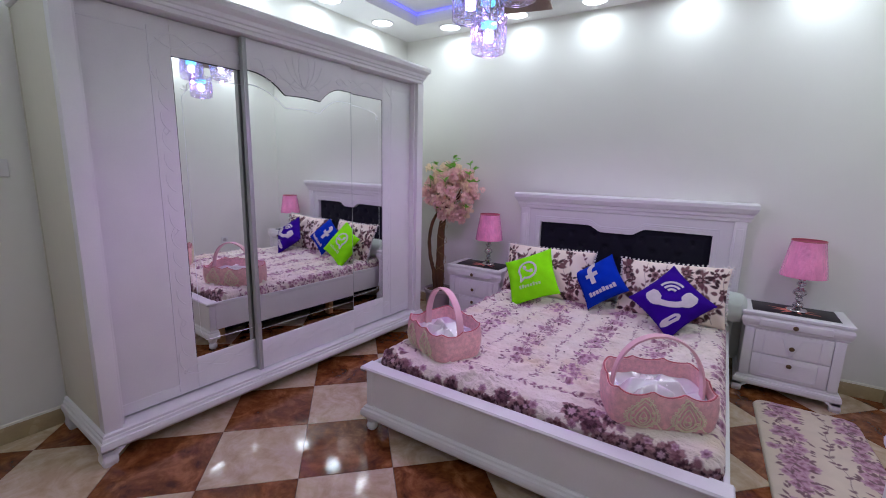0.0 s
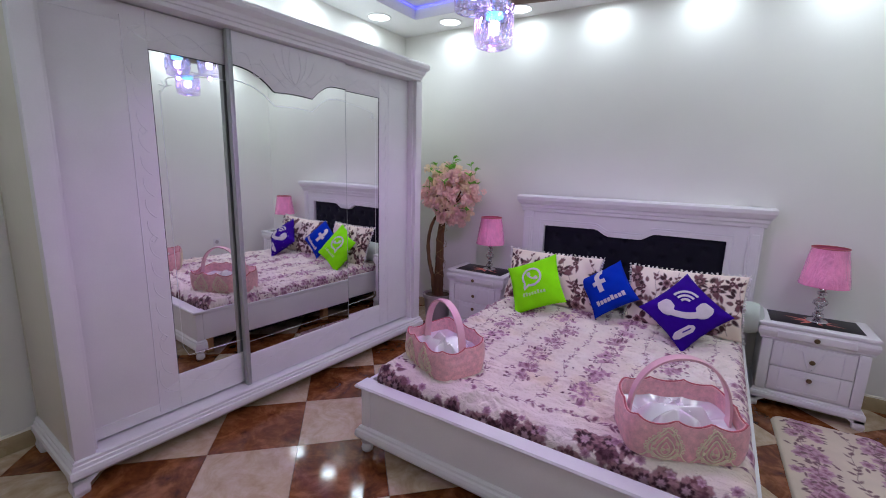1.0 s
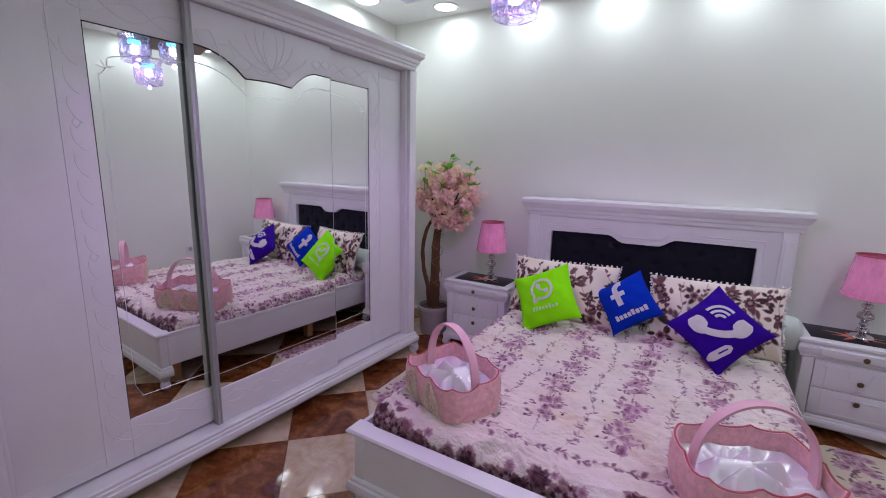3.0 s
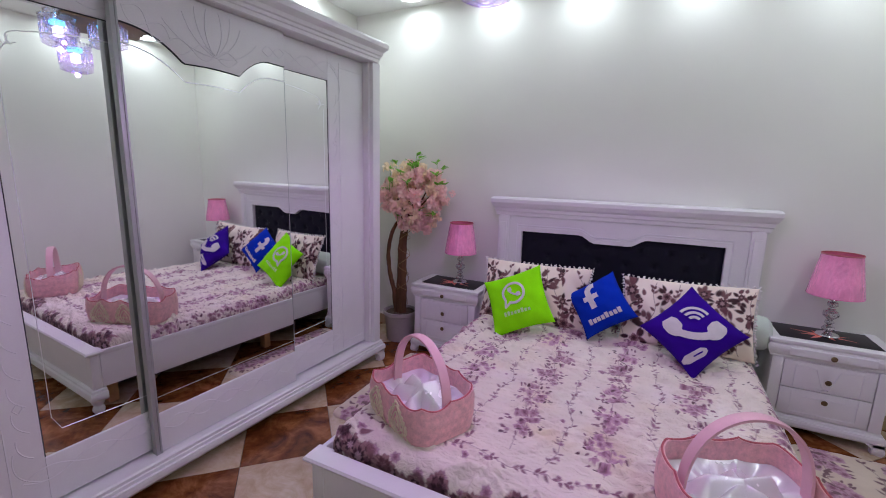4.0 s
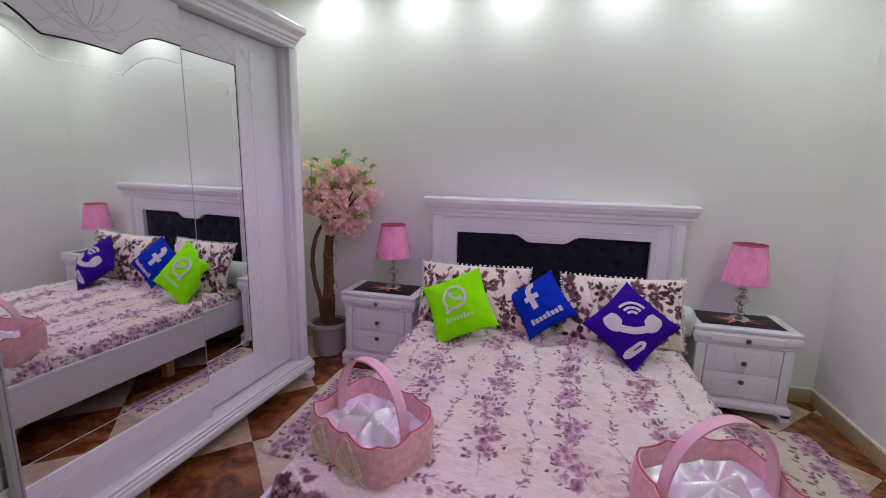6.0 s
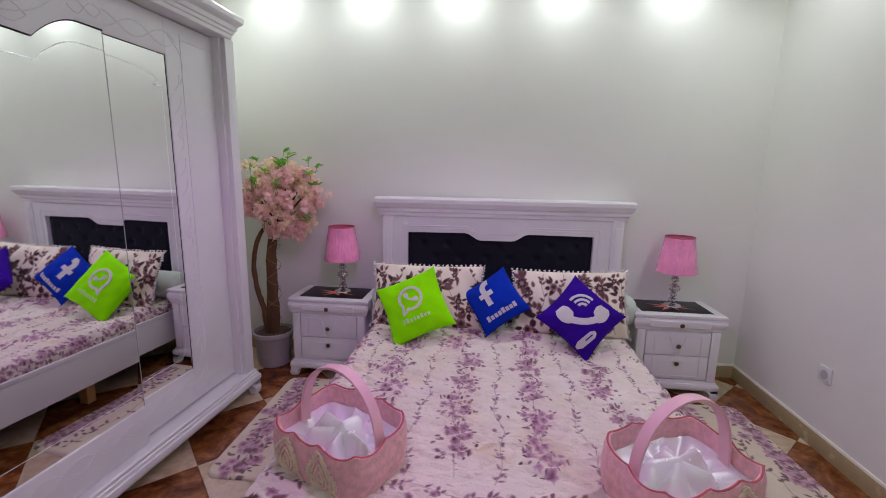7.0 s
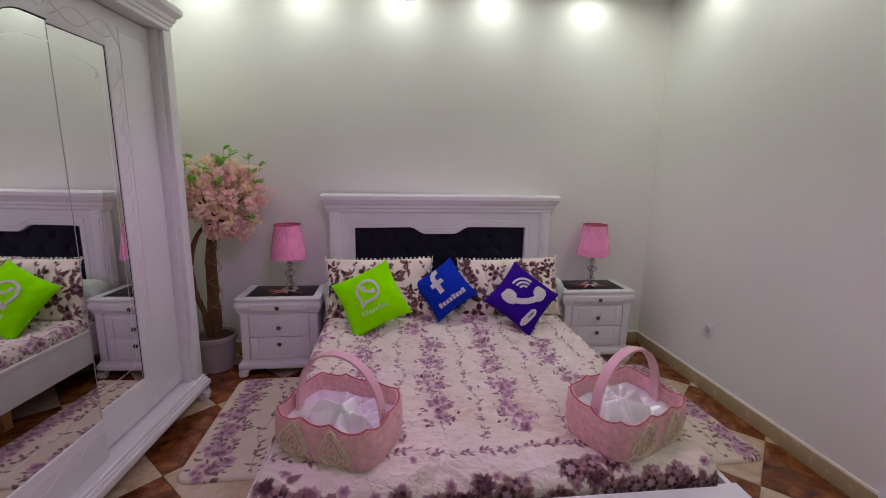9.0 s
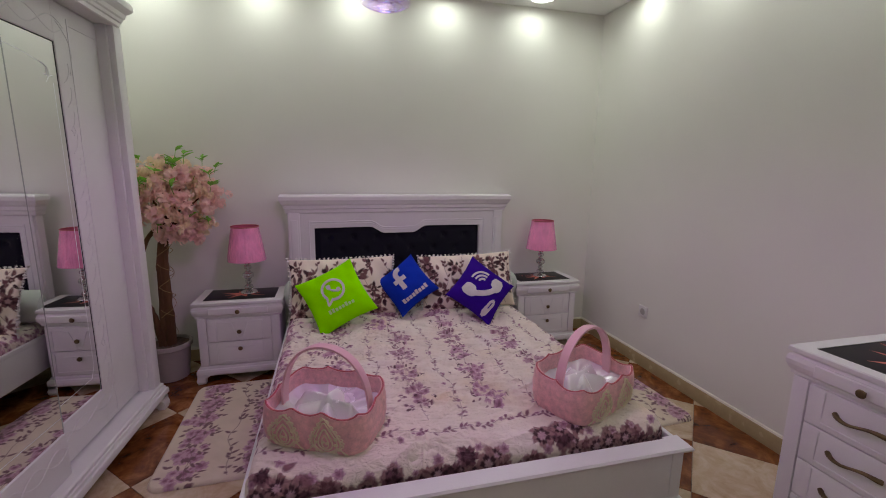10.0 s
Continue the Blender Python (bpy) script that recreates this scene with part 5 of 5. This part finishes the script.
        if split:
            part("knob", knob_bm(), BRASS, d, "aged brass knob", m=pose(0, 0.012, b2 - 0.045 if k == 0 else 0.5 * (a + b2) - 0.01, 90))
        else:
            for px in (-0.29 * w, 0.29 * w):
                bm = bmesh.new()
                tube([(px + 0.075 * t, 0.012 - 0.024 * math.cos(t * math.pi / 2) ** 0.6 if abs(t) < 1 else 0.012, 0.55 * b2 + 0.45 * a + 0.008 * math.sin(3 * t)) for t in [i / 8 - 1 for i in range(17)]],
                     [0.009 - 0.004 * math.cos(t * math.pi / 2) for t in [i / 8 - 1 for i in range(17)]], 8, bm)
                part("handle", bm, BRASS, d, "curved aged brass pull")
    part("gap_line", box((x0 + 0.0545, 0.0285, 0.117), (x0 + 0.0575, 0.0305, h - 0.107), 0), GAP, c)
    return c


NS_L = cabinet((-3.641, 5.59, 0), 0.54, 0.345, 0.547, "nightstand", "white three-drawer nightstand with black glass top", "nightstands beside the bed", 2, True)
copy_thing(NS_L, pose(-1.397, 5.647, 0))
chest = cabinet((0, 0, 0), 1.15, 0.545, 0.80, "dresser", "white dresser with black glass top and brass pulls", "", 4, False)
chest.matrix_basis = pose(-1.448, 3.218, 0, 0, 0, -90)


def lamp(at):
    c = thing("table_lamp", "table lamp with pink shade and crystal stem", "lamp", "table lamps on the nightstands", at=at)
    part("base", lathe([(0.052, 0.0), (0.054, 0.006), (0.05, 0.012), (0.03, 0.016), (0.022, 0.022)], 28), CHROME, c, "round chrome base")
    for z, r in ((0.022, 0.03), (0.066, 0.022), (0.1, 0.038), (0.165, 0.026)):
        hh = r * 1.35
        part("crystal", lathe([(r * 0.4, 0), (r * 0.95, hh * 0.3), (r, hh * 0.5), (r * 0.9, hh * 0.75), (r * 0.4, hh)], 10, at=(0, 0, z)), CRYSTAL, c, "clear cut crystal ball", smooth=False)
    part("stem", lathe([(0.009, 0.015), (0.009, 0.24)], 12), CHROME, c, "chrome stem")
    for z in (0.06, 0.096, 0.152, 0.204):
        part("collar", lathe([(0.016, z), (0.02, z + 0.003), (0.016, z + 0.007)], 20), CHROME, c)
    n = 72
    bm = bmesh.new()
    rows = []
    for r, z in ((0.123, 0.232), (0.124, 0.236), (0.115, 0.29), (0.106, 0.345), (0.097, 0.4), (0.088, 0.456), (0.089, 0.462)):
        rows.append([bm.verts.new(((r + 0.0012 * math.sin(9 * i) * (0.24 < z < 0.45)) * math.cos(2 * math.pi * i / n), (r + 0.0012 * math.sin(9 * i)) * math.sin(2 * math.pi * i / n), z)) for i in range(n)])
    for a, b in zip(rows, rows[1:]):
        for i in range(n):
            bm.faces.new((a[i], a[(i + 1) % n], b[(i + 1) % n], b[i]))
    part("shade", bm, SHADE, c, "glossy pink shade")
    part("shade_lining", lathe([(0.12, 0.234), (0.085, 0.459)], 48, cap=False), SHADE_IN, c)
    part("shade_ring", lathe([(0.0885, 0.458), (0.091, 0.462), (0.0885, 0.466), (0.086, 0.462), (0.0885, 0.458)], 48, cap=False), ROSE, c)
    return c


LAMP = lamp((-3.604, 5.80, 0.5465))
copy_thing(LAMP, pose(-1.38, 5.84, 0.5465, 0, 0, 40))


# ---- blossom tree ----
rt = random.Random(7)
TX, TY = -4.12, 5.768
tree = thing("blossom_tree", "artificial pink blossom tree in a grey pot", "potted tree", at=(TX, TY, 0))
part("pot", lathe([(0.105, 0.0), (0.11, 0.005), (0.128, 0.2), (0.135, 0.215), (0.142, 0.22), (0.142, 0.245), (0.128, 0.247), (0.124, 0.215), (0.01, 0.205)], 40), POT, tree, "round grey pot")
bm = bmesh.new()
g = []
for j in range(9):
    g.append([bm.verts.new((0.124 * j / 8 * math.cos(2 * math.pi * i / 30), 0.124 * j / 8 * math.sin(2 * math.pi * i / 30), 0.222 + 0.012 * rt.random())) for i in range(30)])
for a, b in zip(g, g[1:]):
    for i in range(30):
        bm.faces.new((a[i], a[(i + 1) % 30], b[(i + 1) % 30], b[i]))
part("moss", bm, SOIL, tree, "dry brown moss")


def limb(bm, pts, r0, r1, n=10):
    k = 26
    P = [Vector(p) for p in pts]
    out, rr = [], []
    for i in range(k + 1):
        t = i / k * (len(P) - 1)
        a = min(int(t), len(P) - 2)
        f = t - a
        p0, p1, p2, p3 = P[max(a - 1, 0)], P[a], P[a + 1], P[min(a + 2, len(P) - 1)]
        q = 0.5 * ((2 * p1) + (p2 - p0) * f + (2 * p0 - 5 * p1 + 4 * p2 - p3) * f * f + (3 * p1 - p0 - 3 * p2 + p3) * f ** 3)
        out.append(q + Vector((rt.uniform(-1, 1), rt.uniform(-1, 1), 0)) * 0.0025)
        rr.append((r0 + (r1 - r0) * i / k) * rt.uniform(0.88, 1.12))
    return tube(out, rr, n, bm)


bm = bmesh.new()
limb(bm, [(0.015, 0, 0.2), (0.02, 0, 0.45), (0.02, 0, 0.75), (0.05, 0, 1.0), (0.08, 0.0, 1.15)], 0.036, 0.022)
limb(bm, [(-0.02, -0.01, 0.2), (-0.005, -0.015, 0.5), (0.005, -0.012, 0.8), (0.04, 0, 1.0)], 0.024, 0.016)
for a in range(6):
    an = a * 1.05
    limb(bm, [(0.045, 0, 0.95), (0.08 + 0.06 * math.cos(an), 0.05 * math.sin(an), 1.08), (0.1 + 0.16 * math.cos(an), 0.1 * math.sin(an), 1.2 + 0.03 * (a % 3))], 0.012, 0.005, 6)
part("trunk", bm, BARK, tree, "twisted brown trunk")
part("side_stem", limb(bmesh.new(), [(-0.03, -0.01, 0.2), (-0.05, -0.02, 0.4), (-0.09, -0.02, 0.55), (-0.105, -0.02, 0.75), (-0.06, -0.01, 0.93), (0.02, 0, 1.02)], 0.02, 0.014), BARK, tree, "slimmer bowed stem")
for z0, z1, sgn in ((0.3, 0.95, 1), (0.42, 0.9, -1)):
    pts = [(0.01 + 0.03 * (z0 + (z1 - z0) * i / 40) + 0.046 * math.cos(sgn * 0.5 * i), 0.044 * math.sin(sgn * 0.5 * i) - 0.004, z0 + (z1 - z0) * i / 40) for i in range(41)]
    part("twine", tube(pts, 0.0017, 5), TWINE, tree, "straw twine wound round the trunk")


def petal_cluster(bm, c, r, n):
    for k in range(n):
        z = rt.uniform(-0.5, 1)
        a = rt.uniform(0, 6.283)
        q = math.sqrt(max(0, 1 - z * z))
        d = Vector((q * math.cos(a), q * math.sin(a), z))
        s = d.orthogonal().normalized()
        s = (s * math.cos(a * 3) + d.cross(s) * math.sin(a * 3)).normalized()
        t = d.cross(s)
        L, Wd = r * rt.uniform(0.8, 1.25), r * rt.uniform(0.75, 1.05)
        o = c + d * r * 0.15
        rows = []
        for i, (f, w) in enumerate(((0.0, 0.25), (0.45, 1.0), (0.85, 0.95), (1.08, 0.35))):
            m = o + (d * math.cos(0.4 + 1.1 * f) + t * math.sin(0.4 + 1.1 * f)) * L * f
            rows.append([bm.verts.new(m - s * Wd * w * 0.5 + d * 0.06 * r), bm.verts.new(m - d * 0.12 * r * f), bm.verts.new(m + s * Wd * w * 0.5 + d * 0.06 * r)])
        for u, v in zip(rows, rows[1:]):
            bm.faces.new((u[0], u[1], v[1], v[0]))
            bm.faces.new((u[1], u[2], v[2], v[1]))


def crown_point(lim=1.0):
    while True:
        p = Vector((rt.uniform(-1, 1), rt.uniform(-1, 1), rt.uniform(-1, 1)))
        if 0.7 < p.length < lim * rt.choice((0.9, 1.0, 1.12)):
            w = 0.28 if p.x > 0 else 0.25
            return Vector((0.115 + p.x * w, p.y * 0.17 - 0.015, 1.195 + p.z * (0.205 if p.z > 0 else 0.27) - 0.12 * max(0, abs(p.x) - 0.55)))


bm, bm2 = bmesh.new(), bmesh.new()
for k in range(88):
    head = crown_point()
    for q in range(5):
        p = head + Vector((rt.gauss(0, 0.022), rt.gauss(0, 0.018), rt.gauss(0, 0.02)))
        petal_cluster(bm if k % 4 else bm2, p, rt.uniform(0.024, 0.038), rt.randint(6, 8))
for k in range(26):
    p = Vector((rt.uniform(-0.14, 0.28), rt.uniform(-0.1, 0.08), rt.uniform(1.33, 1.42)))
    petal_cluster(bm2, p, rt.uniform(0.026, 0.036), 7)
tagged(part("blossoms", bm, PETAL, tree, "crowded pink silk blossoms", smooth=True), kind="stuff")
tagged(part("pale_blossoms", bm2, PETAL_PALE, tree, "pale peach silk blossoms"), kind="stuff")
bm = bmesh.new()


def leaf_blade(bm, p, d, L, w):
    s = d.cross(Vector((rt.uniform(-0.5, 0.5), rt.uniform(-0.5, 0.5), 1))).normalized()
    up = s.cross(d)
    prev = None
    for f, k in ((0, 0.08), (0.35, 0.9), (0.65, 0.8), (1, 0.02)):
        c = p + d * L * f - up * 0.25 * L * f * f
        row = [bm.verts.new(c - s * w * k / 2 + up * 0.1 * w), bm.verts.new(c), bm.verts.new(c + s * w * k / 2 + up * 0.1 * w)]
        if prev:
            bm.faces.new((prev[0], prev[1], row[1], row[0]))
            bm.faces.new((prev[1], prev[2], row[2], row[1]))
        prev = row


for k in range(34):
    c = crown_point(1.02) if k > 11 else Vector((0.115 + rt.uniform(-0.24, 0.28), rt.uniform(-0.14, 0.1), rt.uniform(1.30, 1.42)))
    c = c + Vector((0, -0.03, 0.01))
    top = c + Vector((rt.uniform(-0.02, 0.02), rt.uniform(-0.02, 0.02), rt.uniform(0.03, 0.09)))
    tube([c, top], 0.0018, 5, bm)
    for q in range(4):
        a = rt.uniform(0, 6.28)
        leaf_blade(bm, c.lerp(top, rt.uniform(0.6, 1.0)), Vector((math.cos(a), math.sin(a) * 0.8, rt.uniform(0.3, 1.1))).normalized(), rt.uniform(0.042, 0.065), rt.uniform(0.024, 0.034))
tagged(part("leaves", bm, LEAF, tree, "sprigs of bright green leaves"), kind="stuff")


# ---- rugs ----
def rug(at, rz, w, h, seed, label):
    global rng
    rng = np.random.default_rng(seed)
    n, m = 150, 300
    c = Print(w, h, n, m, (0.72, 0.62, 0.48))
    for q in range(20):
        sl, U, V = c.window(rng.uniform(0, w), rng.uniform(0, h), 0.15)
        c.lay(sl, 0.3 * np.exp(-(U ** 2 + V ** 2) / 0.005), (0.66, 0.55, 0.42))
    lf = (0.20, 0.11, 0.12)
    for u in (0.13, w - 0.06):
        v = 0.08
        while v < h:
            rose_cluster(c, u, v, 0.055, 0.06, 14, 0.02, 0.042, MAUVE, lf, 20, 1.0)
            for q in range(5):
                c.leaf(u + rng.normal(0, 0.045), v + rng.normal(0, 0.06), rng.uniform(0, 6.28), 0.045, 0.018, lf, 0.85)
            v += rng.uniform(0.13, 0.19)
        c.vine(u, 0.03, h - 0.03, 0.02, 0.035, lf, 0.8, 0.06)
    c.vine(w * 0.62, 0.03, h - 0.03, 0.018, 0.042, lf, 0.9, 0.05)
    U, V = np.meshgrid(np.linspace(-1, 1, n), np.linspace(-1, 1, m))
    # rounded corners by pulling the outline in
    X, Y = U * w / 2, V * h / 2
    r = 0.07
    ox, oy = np.clip(np.abs(X) - (w / 2 - r), 0, r), np.clip(np.abs(Y) - (h / 2 - r), 0, r)
    d = np.hypot(ox, oy)
    big = np.maximum(ox, oy)
    f = np.where(d > 1e-9, big / np.maximum(d, 1e-9), 1)
    X = np.sign(X) * (np.minimum(np.abs(X), w / 2 - r) + ox * f)
    Y = np.sign(Y) * (np.minimum(np.abs(Y), h / 2 - r) + oy * f)
    edge = np.minimum(np.minimum(1 - np.abs(U), (1 - np.abs(V)) * h / w) / 0.05, 1)
    Z = 0.002 + 0.014 * np.sqrt(np.clip(edge, 0, 1)) + 0.0012 * np.sin(90 * X) * np.sin(80 * Y)
    o = new("rug", cloth("rug", [(np.stack([X, Y, Z], -1), c.img)], RUG_PRINT))
    o.matrix_basis = pose(*at, 0, 0, rz)
    return tagged(o, label, "rug", "bedside rugs")


rug((-1.293, 5.03, 0), 2.0, 0.50, 1.06, 41, "cream plush bedside rug with mauve flowers")
rug((-3.625, 5.07, 0), 1.5, 0.50, 0.96, 57, "cream plush bedside rug with mauve flowers")

# ---- chandelier ----
CHX, CHY = -2.84, 4.19
ch = thing("chandelier", "chandelier with glowing violet cut-glass pendants", "chandelier", at=(CHX, CHY, 0))
part("canopy", lathe([(0.09, H + 0.16), (0.09, H + 0.135), (0.06, H + 0.12), (0.012, H + 0.115)], 28), CHROME, ch, "chrome ceiling canopy")
part("rod", lathe([(0.007, 2.02), (0.007, H + 0.13)], 10), CHROME, ch)
part("plate", box((-0.2, -0.2, 2.188), (0.2, 0.2, 2.205), 0.004), WOOD, ch, "flat brown wooden plate", m=pose(0.0, 0.14, 0.0, 0, 0, 12))


def pendant(x, y, z):
    """z: the lower edge of the glass."""
    p = new("pendant")
    p.parent = ch
    p.matrix_basis = pose(x, y, z)
    tagged(p, "glowing violet cut-glass pendant")
    n = 36
    bm = bmesh.new()
    rows = []
    for r, zz in ((0.02, 0.0), (0.06, 0.0), (0.074, 0.008), (0.077, 0.03), (0.0765, 0.08), (0.077, 0.13), (0.079, 0.15), (0.081, 0.155)):
        rows.append([bm.verts.new(((r + 0.0025 * (i % 2) * (0.02 < zz < 0.14)) * math.cos(2 * math.pi * i / n), (r + 0.0025 * (i % 2) * (0.02 < zz < 0.14)) * math.sin(2 * math.pi * i / n), zz)) for i in range(n)])
    for a, b in zip(rows, rows[1:]):
        for i in range(n):
            bm.faces.new((a[i], a[(i + 1) % n], b[(i + 1) % n], b[i]))
    part("glass", bm, PEND_GLASS, p, "violet cut-glass cylinder", smooth=False)
    bm = bmesh.new()
    for i in range(24):
        b = bmesh.new()
        bmesh.ops.create_icosphere(b, subdivisions=1, radius=0.006)
        bmesh.ops.translate(b, verts=b.verts, vec=(0.079 * math.cos(i * math.pi / 12), 0.079 * math.sin(i * math.pi / 12), 0.156))
        merge(bm, b)
    part("bead_ring", bm, CHROME, p)
    # cut lines: rings and a band of crossing loops
    bm = bmesh.new()
    for zz in (0.012, 0.04, 0.118, 0.142):
        tube([(0.079 * math.cos(i * math.pi / 24), 0.079 * math.sin(i * math.pi / 24), zz) for i in range(48)], 0.0014, 5, bm, True)
    for sgn in (-1, 1):
        tube([(0.0795 * math.cos(i * math.pi / 96), 0.0795 * math.sin(i * math.pi / 96), 0.079 + sgn * 0.034 * math.sin(i * math.pi / 8)) for i in range(192)], 0.0014, 5, bm, True)
    for zz, rr in ((0.002, 0.03), (0.002, 0.055)):
        tube([(rr * math.cos(i * math.pi / 16), rr * math.sin(i * math.pi / 16), zz) for i in range(32)], 0.0016, 5, bm, True)
    part("cut_lines", bm, CUT_LINE, p, "bright lines cut in the glass")
    part("led_core", lathe([(0.01, 0.05), (0.022, 0.055), (0.024, 0.095), (0.014, 0.105)], 16), CORE, p, "white-violet lamp core")
    part("led_ring", lathe([(0.02, 0.112), (0.036, 0.115), (0.036, 0.134), (0.02, 0.138)], 24), CORE_CYAN, p, "cyan light ring")
    bm = tube([(0, 0, 0.15), (0, 0, 0.2)], 0.01, 10)
    for a in range(5):
        an = a * 1.257
        tube([(0, 0, 0.165), (0.018 * math.cos(an), 0.018 * math.sin(an), 0.19), (0.034 * math.cos(an), 0.034 * math.sin(an), 0.2)], [0.005, 0.006, 0.002], 6, bm)
    part("holder", bm, CHROME, p, "chrome lamp holder")
    lt = bpy.data.lights.new("pendant_lamp", "SPOT")
    lt.spot_size, lt.spot_blend = radians(166), 0.45
    lt.energy, lt.color, lt.shadow_soft_size = PENDANT, PURPLE, 0.012
    lo = new("pendant_lamp", lt)
    lo.location = (CHX + x, CHY + y, z - 0.016)
    return p


for x, y, z in ((0.0, 0.0, 1.912), (-0.05, -0.085, 2.03), (0.13, 0.0, 2.105), (-0.08, 0.13, 2.06)):
    pendant(x, y, z)
    if x or y:
        part("arm", tube([(0, 0, 2.3), (x * 0.6, y * 0.6, 2.31), (x, y, 2.26), (x, y, z + 0.19)], 0.006, 8), CHROME, ch, "bent chrome arm")

# ---- floor tiles, laid diagonally ----
SIDE_T, U0, V0 = 0.605, 0.12, 7.378


def clip(poly, axis, lim, keep_below):
    out = []
    for a, b in zip(poly, poly[1:] + poly[:1]):
        ia, ib = (a[axis] <= lim) == keep_below, (b[axis] <= lim) == keep_below
        if ia:
            out.append(a)
        if ia != ib:
            t = (lim - a[axis]) / (b[axis] - a[axis])
            out.append((a[0] + (b[0] - a[0]) * t, a[1] + (b[1] - a[1]) * t))
    return out


whole = {}
for i in range(-12, 14):
    for j in range(-14, 10):
        g = 0.0022
        u0, u1, v0, v1 = U0 + i * SIDE_T + g, U0 + (i + 1) * SIDE_T - g, V0 + j * SIDE_T + g, V0 + (j + 1) * SIDE_T - g
        cu, cvv = (u0 + u1) / 2, (v0 + v1) / 2
        cx, cy = (cu - cvv) / 2, (cu + cvv) / 2
        poly = [((u - v) / 2 - cx, (u + v) / 2 - cy) for u, v in ((u0, v0), (u1, v0), (u1, v1), (u0, v1))]
        cut = poly
        for ax, lim, below in ((0, XR - cx, True), (0, XL - cx, False), (1, YN - cy, True), (1, YS - cy, False)):
            if cut:
                cut = clip(cut, ax, lim, below)
        if len(cut) < 3:
            continue
        area = 0.5 * abs(sum(a[0] * b[1] - b[0] * a[1] for a, b in zip(cut, cut[1:] + cut[:1])))
        if area < 0.0004:
            continue
        odd = (i + j) % 2
        key = (odd,) if cut == poly else None
        me = whole.get(key) if key else None
        if me is None:
            b = bmesh.new()
            top = [b.verts.new((x, y, 0.0)) for x, y in cut]
            low = [b.verts.new((x * 1.003, y * 1.003, -0.009)) for x, y in cut]
            b.faces.new(top)
            for k in range(len(cut)):
                b.faces.new((top[k], low[k], low[(k + 1) % len(cut)], top[(k + 1) % len(cut)]))
            me = mesh_of(b, "tile", False)
            me.materials.append(BROWN_TILE if odd else CREAM_TILE)
            if key:
                whole[key] = me
        o = new("tile", me)
        o.location = (cx, cy, 0)
        o.parent = floor_ob
